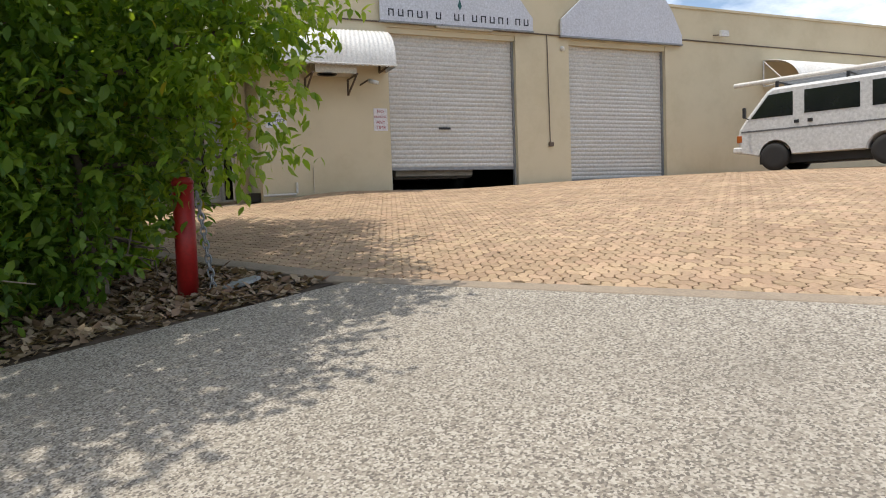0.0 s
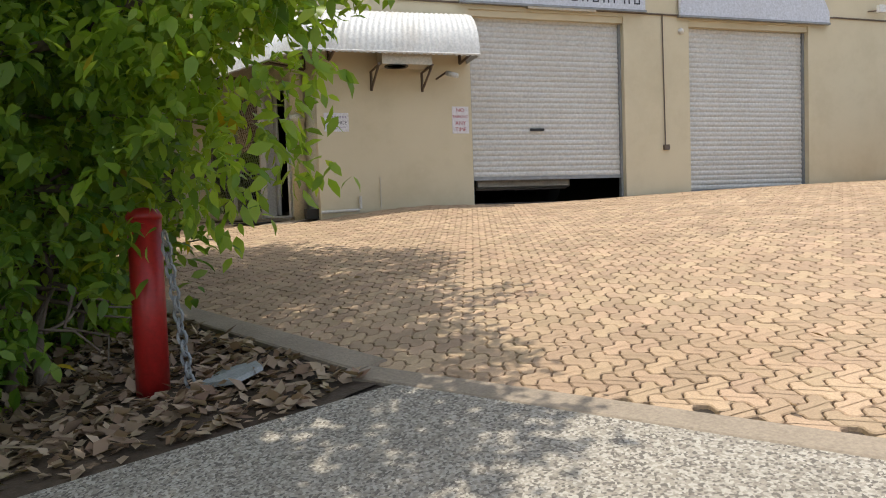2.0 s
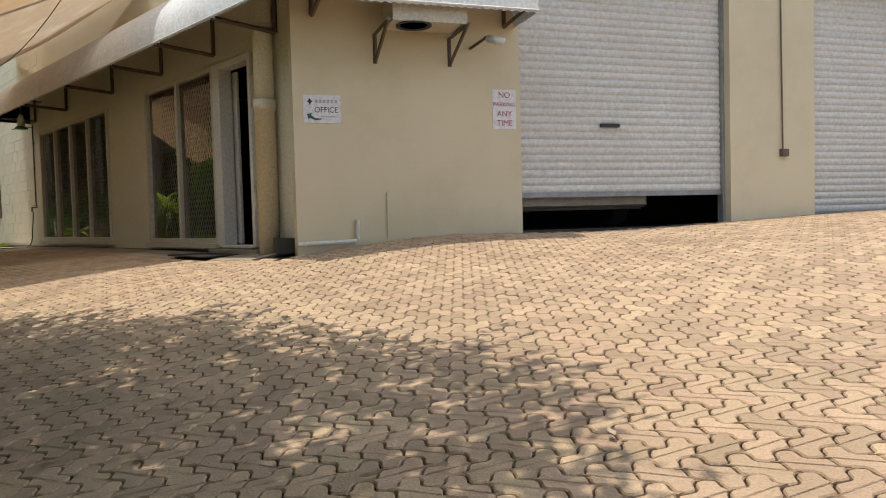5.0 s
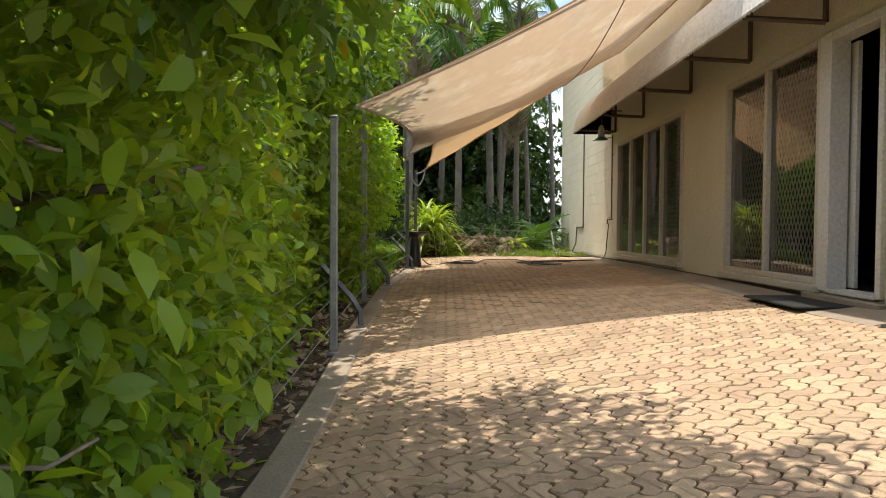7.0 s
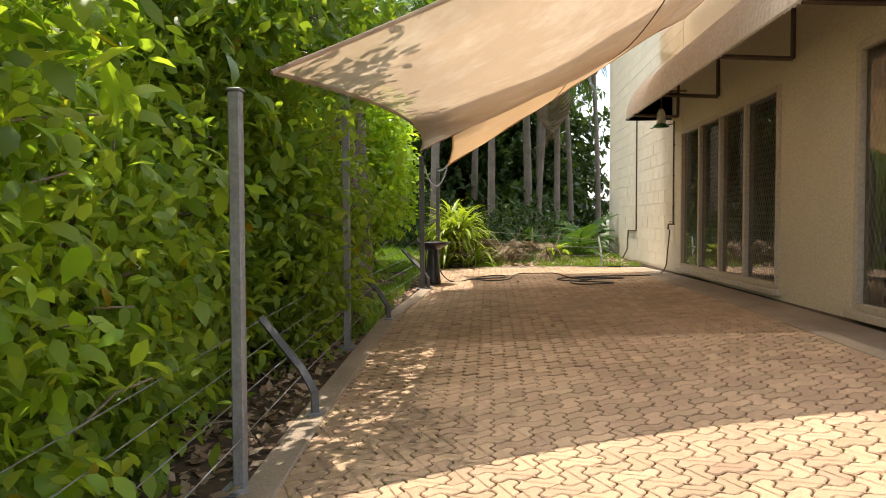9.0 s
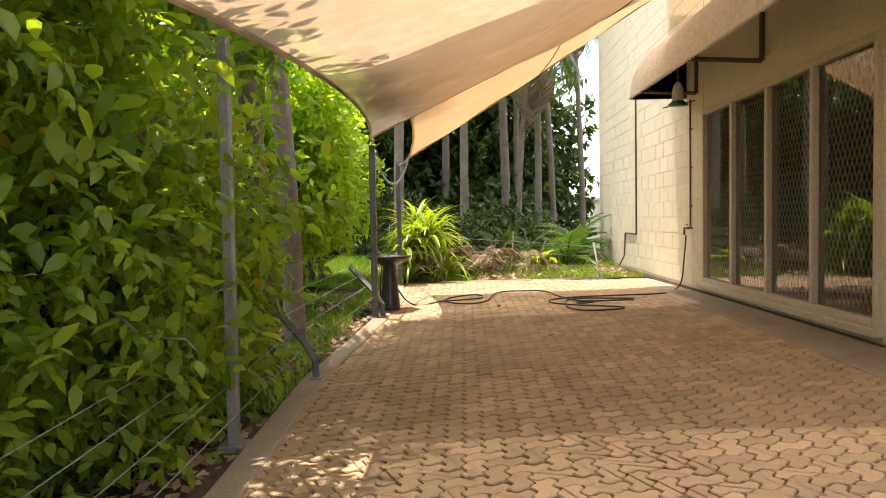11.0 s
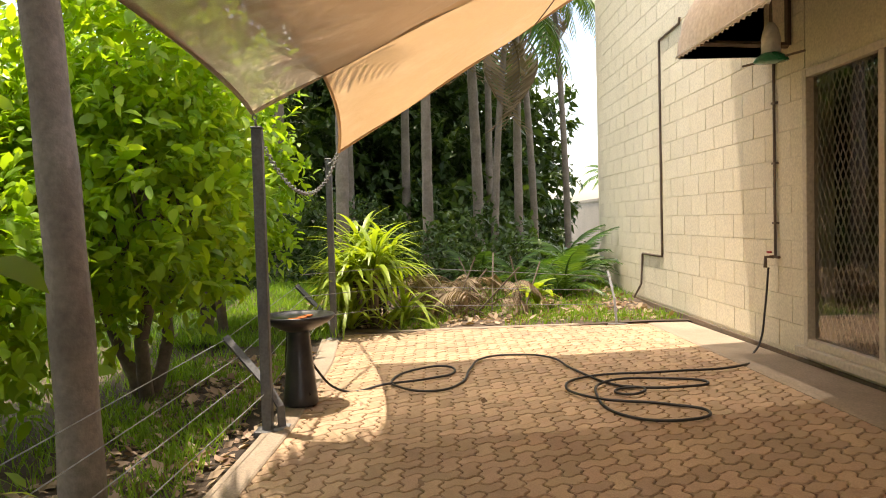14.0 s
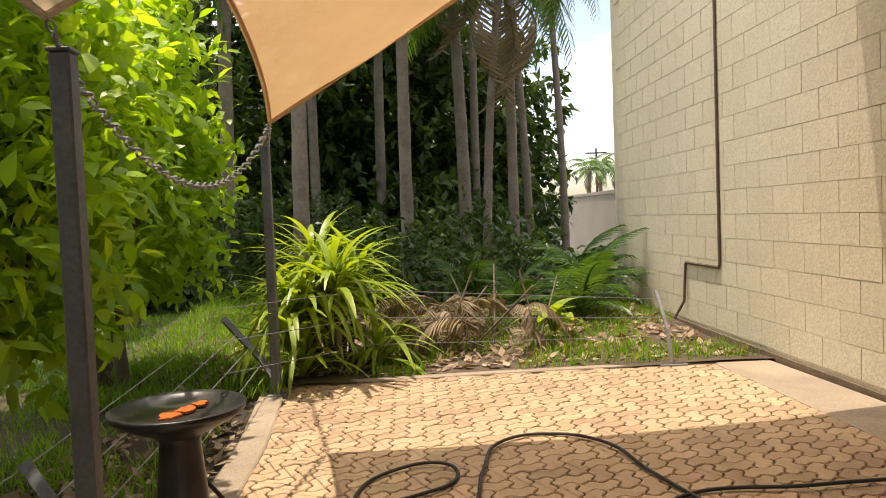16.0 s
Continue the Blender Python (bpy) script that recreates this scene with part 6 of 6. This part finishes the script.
# ---------------------------------------------------------------- bollard and broken slab
bo = thing("bollard", "red painted steel bollard with a chain among the leaves", "bollard", (-5.4, 4.2, bed(-5.4, 4.2) - 0.05))
part("pipe", lathe([(0.075, 0), (0.075, 0.86)], 20), M["red"], bo, "", True)
part("cap", lathe([(0.079, 0.855), (0.079, 0.872), (0.06, 0.9), (0.0, 0.91)], 20), M["red"], bo, "domed red cap", True)
chain((-5.3, 4.25, bed(-5.4, 4.2) + 0.74), (-5.24, 4.31, bed(-5.3, 4.3) + 0.02), 0.07, "galvanised chain hanging down the bollard")
sl = thing("broken_slab", "pale grey broken cement slab lying on leaf litter", "slab", (-5.13, 4.47, bed(-5.13, 4.47) + 0.01), 30)
part("piece", prism([(-0.13, -0.1), (0.1, -0.13), (0.15, 0.02), (0.04, 0.14), (-0.12, 0.1)], 0.025, pose(0, 0, 0.02, 8, -12, 0)), M["slate"], sl)


# ---------------------------------------------------------------- vehicles
def wheel(parent, x, y, r, w):
    ty = part("wheel", lathe([(r * 0.62, -w / 2), (r * 0.93, -w / 2), (r, -w * 0.3), (r, w * 0.3), (r * 0.93, w / 2), (r * 0.62, w / 2)], 28), M["tyre"], parent, "black tyre on a steel wheel", True)
    ty.matrix_basis = pose(x, y, r, 90)
    rm = part("rim", lathe([(0.01, -w * 0.3), (r * 0.64, -w * 0.42), (r * 0.64, w * 0.42), (r * 0.5, w * 0.36), (r * 0.34, w * 0.44), (r * 0.2, w * 0.36), (0.01, w * 0.38)], 24), M["rim"], ty, "dull steel rim", True)
    return ty


def extruded(outline, y0, y1, inset, name, material, parent, label=""):
    """A side profile pulled across the width, with its edges rounded in."""
    bm = bmesh.new()
    n = len(outline)
    cx, cz = sum(p[0] for p in outline) / n, sum(p[1] for p in outline) / n
    rings = []
    for y, k in ((y0, inset), (y0 + inset, 0.0), (y1 - inset, 0.0), (y1, inset)):
        rings.append([bm.verts.new((x + (cx - x) * k * 0.6, y, z + (cz - z) * k * 0.9)) for x, z in outline])
    for a, b in zip(rings, rings[1:]):
        for i in range(n):
            j = (i + 1) % n
            bm.faces.new((a[i], a[j], b[j], b[i]))
    bm.faces.new(rings[0][::-1])
    bm.faces.new(rings[-1])
    bmesh.ops.recalc_face_normals(bm, faces=bm.faces)
    return part(name, bm, material, parent, label)


vx, vy = -4.65, 16.3
van = thing("van", "white older work van with a pipe on its roof rack", "van", (vx, vy, land(vx, vy) - 0.02), 176)
van.scale = (0.82, 0.82, 0.82)
arch = lambda c, r: [(c + r * math.cos(a), 0.32 + r * math.sin(a)) for a in steps(math.pi * 0.02, math.pi * 0.98, 8)]
profile = [(0.74, 0.42), (0.80, 0.5), (0.82, 0.8), (0.78, 0.98), (0.66, 1.16), (0.16, 1.78), (0.02, 1.86), (-3.3, 1.90), (-3.42, 1.8), (-3.5, 1.0), (-3.48, 0.42), (-2.62, 0.36)] + arch(-2.25, 0.37)[::-1] + [(-1.8, 0.34), (-0.45, 0.34)] + arch(0.0, 0.37)[::-1]
extruded(profile, -0.82, 0.82, 0.06, "body", M["van_paint"], van, "white dusty van body")
for yy, s in ((0.822, 1), (-0.828, -1)):
    for out in ([(0.50, 1.20), (0.10, 1.70), (-0.42, 1.72), (-0.42, 1.20)], [(-0.66, 1.22), (-0.66, 1.72), (-1.75, 1.74), (-1.75, 1.22)], [(-1.98, 1.22), (-1.98, 1.74), (-3.2, 1.76), (-3.25, 1.22)]):
        part("side_window", prism(out, 0.006, Matrix(((1, 0, 0, 0), (0, 0, 1, yy), (0, 1, 0, 0), (0, 0, 0, 1)))), M["dark_glass"], van, "dark side glass")
    part("side_stripe", boxes(((-3.45, yy, 0.90), (0.72, yy + 0.006, 0.935))), M["galv_dark"], van)
    for x in (-0.50, -0.78):
        part("door_handle", boxes(((x - 0.05, yy - 0.006 * s, 1.02), (x + 0.05, yy + 0.02 * s, 1.09)) if s > 0 else ((x - 0.05, yy - 0.014, 1.02), (x + 0.05, yy + 0.012, 1.09))), M["black"], van, "black door handle")
    part("indicator", boxes(((0.70, yy - 0.06, 0.68), (0.826, yy + 0.004, 0.84), 0.01)), M["lamp_orange"], van, "amber corner lamp")
bm = bmesh.new()
box(bm, (0, -0.7, 0), (0.02, 0.7, 0.74), 0, pose(0.645, 0, 1.18, 0, -39, 0))
part("windscreen", bm, M["dark_glass"], van)
part("bumper", boxes(((0.70, -0.84, 0.44), (0.92, 0.84, 0.58), 0.03)), M["van_paint"], van, "white front bumper")
for yy in (-0.62, 0.62):
    part("headlight", boxes(((0.77, yy - 0.13, 0.70), (0.815, yy + 0.13, 0.86), 0.01)), M["rim"], van)
for yy in (-0.95, 0.95):
    bm = boxes(((0.56, yy - 0.05, 1.22), (0.62, yy + 0.06, 1.46), 0.015))
    tube(bm, [(0.55, yy * 0.86, 1.2), (0.59, yy, 1.24)], 0.012, 5)
    part("wing_mirror", bm, M["black"], van)
for x in (0.0, -2.25):
    for yy in (-0.72, 0.72):
        wheel(van, x, yy, 0.31, 0.19)
for x in (-0.05, -1.5, -3.0):
    bm = boxes(((x - 0.02, -0.72, 1.97), (x + 0.02, 0.72, 2.0)), ((x - 0.03, -0.74, 1.86), (x + 0.03, -0.68, 1.99)), ((x - 0.03, 0.68, 1.86), (x + 0.03, 0.74, 1.99)))
    part("rack_bar", bm, M["black"], van)
bm = bmesh.new()
tube(bm, [(0.95, 0.62, 2.03), (-3.6, 0.62, 2.08)], 0.055, 12)
part("roof_pipe", bm, M["frame_white"], van, "long white plastic pipe on the rack")
part("ladder", boxes(((-3.4, 0.2, 2.0), (0.1, 0.26, 2.06)), ((-3.4, -0.2, 2.0), (0.1, -0.14, 2.06))), M["galv"], van)
extruded([(0.4, 0.16), (0.4, 0.34), (-3.3, 0.34), (-3.3, 0.16)], -0.6, 0.6, 0.02, "underbody", M["black"], van)

q = front(3.0, -1.7, 2.14)
car = thing("car", "dark grey car parked inside the dim shed", "car", (q.x, q.y, 2.14), -25)
extruded([(1.0, 0.2), (1.04, 0.5), (0.9, 0.72), (-0.2, 0.85), (-0.9, 1.3), (-2.2, 1.32), (-2.9, 0.9), (-3.2, 0.85), (-3.2, 0.25), (-2.6, 0.2)], -0.85, 0.85, 0.08, "body", M["car_paint"], car)
part("bumper", boxes(((0.98, -0.8, 0.22), (1.1, 0.8, 0.42), 0.03)), M["rim"], car, "pale front bumper")
for yy in (-0.6, 0.6):
    bm = lathe([(0.0, 0), (0.09, 0.0), (0.09, 0.03), (0.0, 0.045)], 18)
    bmesh.ops.transform(bm, matrix=pose(1.03, yy, 0.55, 0, 90, 0), verts=bm.verts)
    part("headlight", bm, M["rim"], car, "round headlight")
for x in (0.35, -2.3):
    for yy in (-0.76, 0.76):
        wheel(car, x, yy, 0.31, 0.19)

# ---------------------------------------------------------------- distance beyond the building
fw = thing("boundary_wall", "weathered block boundary wall beyond the garden", "wall", kind="structure")
part("face", boxes(((-45, 12.0, 1.5), (-31.5, 12.2, 3.6), 0.0), ((-45.0, 11.97, 3.6), (-31.5, 12.23, 3.7), 0.0)), M["far_wall"], fw)
for k, (x, y, h) in enumerate(((-95, 27, 9.0), (-120, 38, 9.5))):
    pl = thing("power_pole", "distant timber power pole with crossarms", "power pole", (x, y, 1.0))
    bm = bmesh.new()
    tube(bm, [(0, 0, 0), (0, 0, h)], [0.16, 0.1], 8)
    part("pole", bm, M["dark_bark"], pl)
    part("crossarm", boxes(((-0.08, -1.2, h - 0.6), (0.08, 1.2, h - 0.45))), M["dark_bark"], pl)
for k, (x, y, h) in enumerate(((-70, 20.5, 5.6), (-78, 24, 5.8), (-66, 18.6, 5.2))):
    palm(x, y, 0.9, h, 0.16, (0.2, 0.1), 12, "distant roadside palm against the sky", 300 + k, M["palm_bark"], 1.0, 1)
fb = thing("far_building", "low pale building across the road", "building", (-110, 34, 1.0), 15)
part("wall", boxes(((-10, -5, 0), (10, 5, 3.4))), M["far_wall"], fb)
part("roof", boxes(((-10.4, -5.4, 3.4), (10.4, 5.4, 3.7), 0.05)), M["roof"], fb)
for k in range(4):
    part("window", boxes(((-8 + k * 4.4, -5.06, 1.0), (-5.6 + k * 4.4, -4.99, 2.2))), M["dark_glass"], fb)

# ---------------------------------------------------------------- blocks of the end wall
COURSE, LONG = 0.2, 0.4
zb0 = 3.029 - 6 * COURSE



def block_mesh(w, h):
    bm = bmesh.new()
    box(bm, (0, 0, 0), (w, 0.02, h))
    vs = [v for v in bm.verts if v.co.y < 0.001]
    for v in vs:
        v.co.x += 0.0015 if v.co.x < w / 2 else -0.0015
        v.co.z += 0.0015 if v.co.z < h / 2 else -0.0015
    me = bpy.data.meshes.new("block")
    bm.to_mesh(me)
    bm.free()
    me.materials.append(M["block"])
    return me


FULL, HALF = block_mesh(LONG - 0.004, COURSE - 0.003), block_mesh(LONG / 2 - 0.004, COURSE - 0.003)
rest_v, rest_f = [], []
count = 0
for r in range(int((SIDE_TOP - 2.02) / COURSE)):
    z = 2.029 + r * COURSE
    x = BLOCK_X1 - 0.01 - (LONG / 2 if r % 2 else LONG)
    if r % 2:
        o = new("block", HALF)
        o.parent, o.location = BLOCK_WALL, (x + 0.003, WALL_Y - 0.002, z + 0.002)
        x -= LONG
    while x > BLOCK_X0 - 0.01:
        if x > -24.3 and z < 6.6:
            o = new("block", FULL)
            o.parent, o.location = BLOCK_WALL, (x + 0.003, WALL_Y - 0.002 + random.uniform(-0.0008, 0.0008), z + 0.002)
            count += 1
        else:
            n0 = len(rest_v)
            for v in FULL.vertices:
                rest_v.append((max(BLOCK_X0, v.co.x + x + 0.003), v.co.y + WALL_Y - 0.002, v.co.z + z + 0.002))
            for p in FULL.polygons:
                rest_f.append(tuple(n0 + i for i in p.vertices))
        x -= LONG
o = new("block_courses", mesh_of("block_courses", rest_v, rest_f, M["block"]))
o.parent = BLOCK_WALL
tagged(o, kind="stuff")

# ---------------------------------------------------------------- pavers, zigzag edged, in herringbone
U = 0.09
TOOTH = ((0.0, 0.0), (0.22, 0.13), (0.38, 0.10), (0.62, -0.10), (0.78, -0.13))


def paver_outline(w, h):
    """Outline in units: straight grid edges bent by one tooth a unit."""
    pts = []
    for i in range(w):
        pts += [(i + t, o) for t, o in TOOTH]
    for j in range(h):
        pts += [(w + o, j + t) for t, o in TOOTH]
    top, left = [], []
    for i in range(w):
        top += [(i + t, h + o) for t, o in TOOTH]
    for j in range(h):
        left += [(o, j + t) for t, o in TOOTH]
    pts += [(w, h)] + top[:0:-1] + [(0, h)] + left[:0:-1]
    return np.array(pts) * U


def paver_arrays(w, h):
    o = paver_outline(w, h)
    c = o.mean(0)
    nrm = np.roll(o, -1, 0) - np.roll(o, 1, 0)
    nrm = np.stack([nrm[:, 1], -nrm[:, 0]], 1)
    nrm /= np.linalg.norm(nrm, axis=1, keepdims=True) + 1e-9
    top, rim = o - nrm * 0.0076, o - nrm * 0.0036
    n = len(o)
    v = np.concatenate([np.column_stack([top, np.zeros(n)]), np.column_stack([rim, np.full(n, -0.005)]), np.column_stack([rim, np.full(n, -0.022)])])
    f = [tuple(range(n))]
    for k in (0, 1):
        for i in range(n):
            j = (i + 1) % n
            f.append((k * n + i, (k + 1) * n + i, (k + 1) * n + j, k * n + j))
    return v, f


PV = {"h": paver_arrays(2, 1), "v": paver_arrays(1, 2)}
PM = {k: mesh_of("paver", v, f, M["paver"]) for k, (v, f) in PV.items()}
rp = random.Random(77)
near = 0
fv, ff, nv = [], [], 0
X0, Y0 = -21.37, 4.6
for j in range(0, 156):
    for i in range(0, 269):
        k = (i - j) % 4
        if k not in (0, 3):
            continue
        kind = "h" if k == 0 else "v"
        x, y = X0 + i * U, Y0 + j * U
        cx, cy = x + (U if kind == "h" else U / 2), y + (U / 2 if kind == "h" else U)
        if not paved(cx, cy):
            continue
        z = land(cx, cy) + rp.uniform(-0.0022, 0.0022)
        gx_, gy_ = (land(cx + 0.1, cy) - land(cx - 0.1, cy)) / 0.2 + rp.gauss(0, 0.007), (land(cx, cy + 0.1) - land(cx, cy - 0.1)) / 0.2 + rp.gauss(0, 0.007)
        if -15.6 < cx < -13.0 and 5.1 < cy < 6.9 and near < 300:
            near += 1
            o = new("paver", PM[kind])
            o.parent = PAVING
            m = Matrix(((1, 0, 0, x), (0, 1, 0, y), (gx_, gy_, 1, z - gx_ * (cx - x) - gy_ * (cy - y)), (0, 0, 0, 1)))
            o.matrix_basis = m
            continue
        v, f = PV[kind]
        w = v.copy()
        w[:, 0] += x
        w[:, 1] += y
        w[:, 2] += z + gx_ * (w[:, 0] - cx) + gy_ * (w[:, 1] - cy)
        fv.append(w)
        ff += [tuple(nv + q for q in face) for face in f]
        nv += len(v)
field = new("paver_field", mesh_of("paver_field", np.concatenate(fv).tolist(), ff, M["paver_far"]))
field.parent = PAVING
tagged(field, kind="stuff")
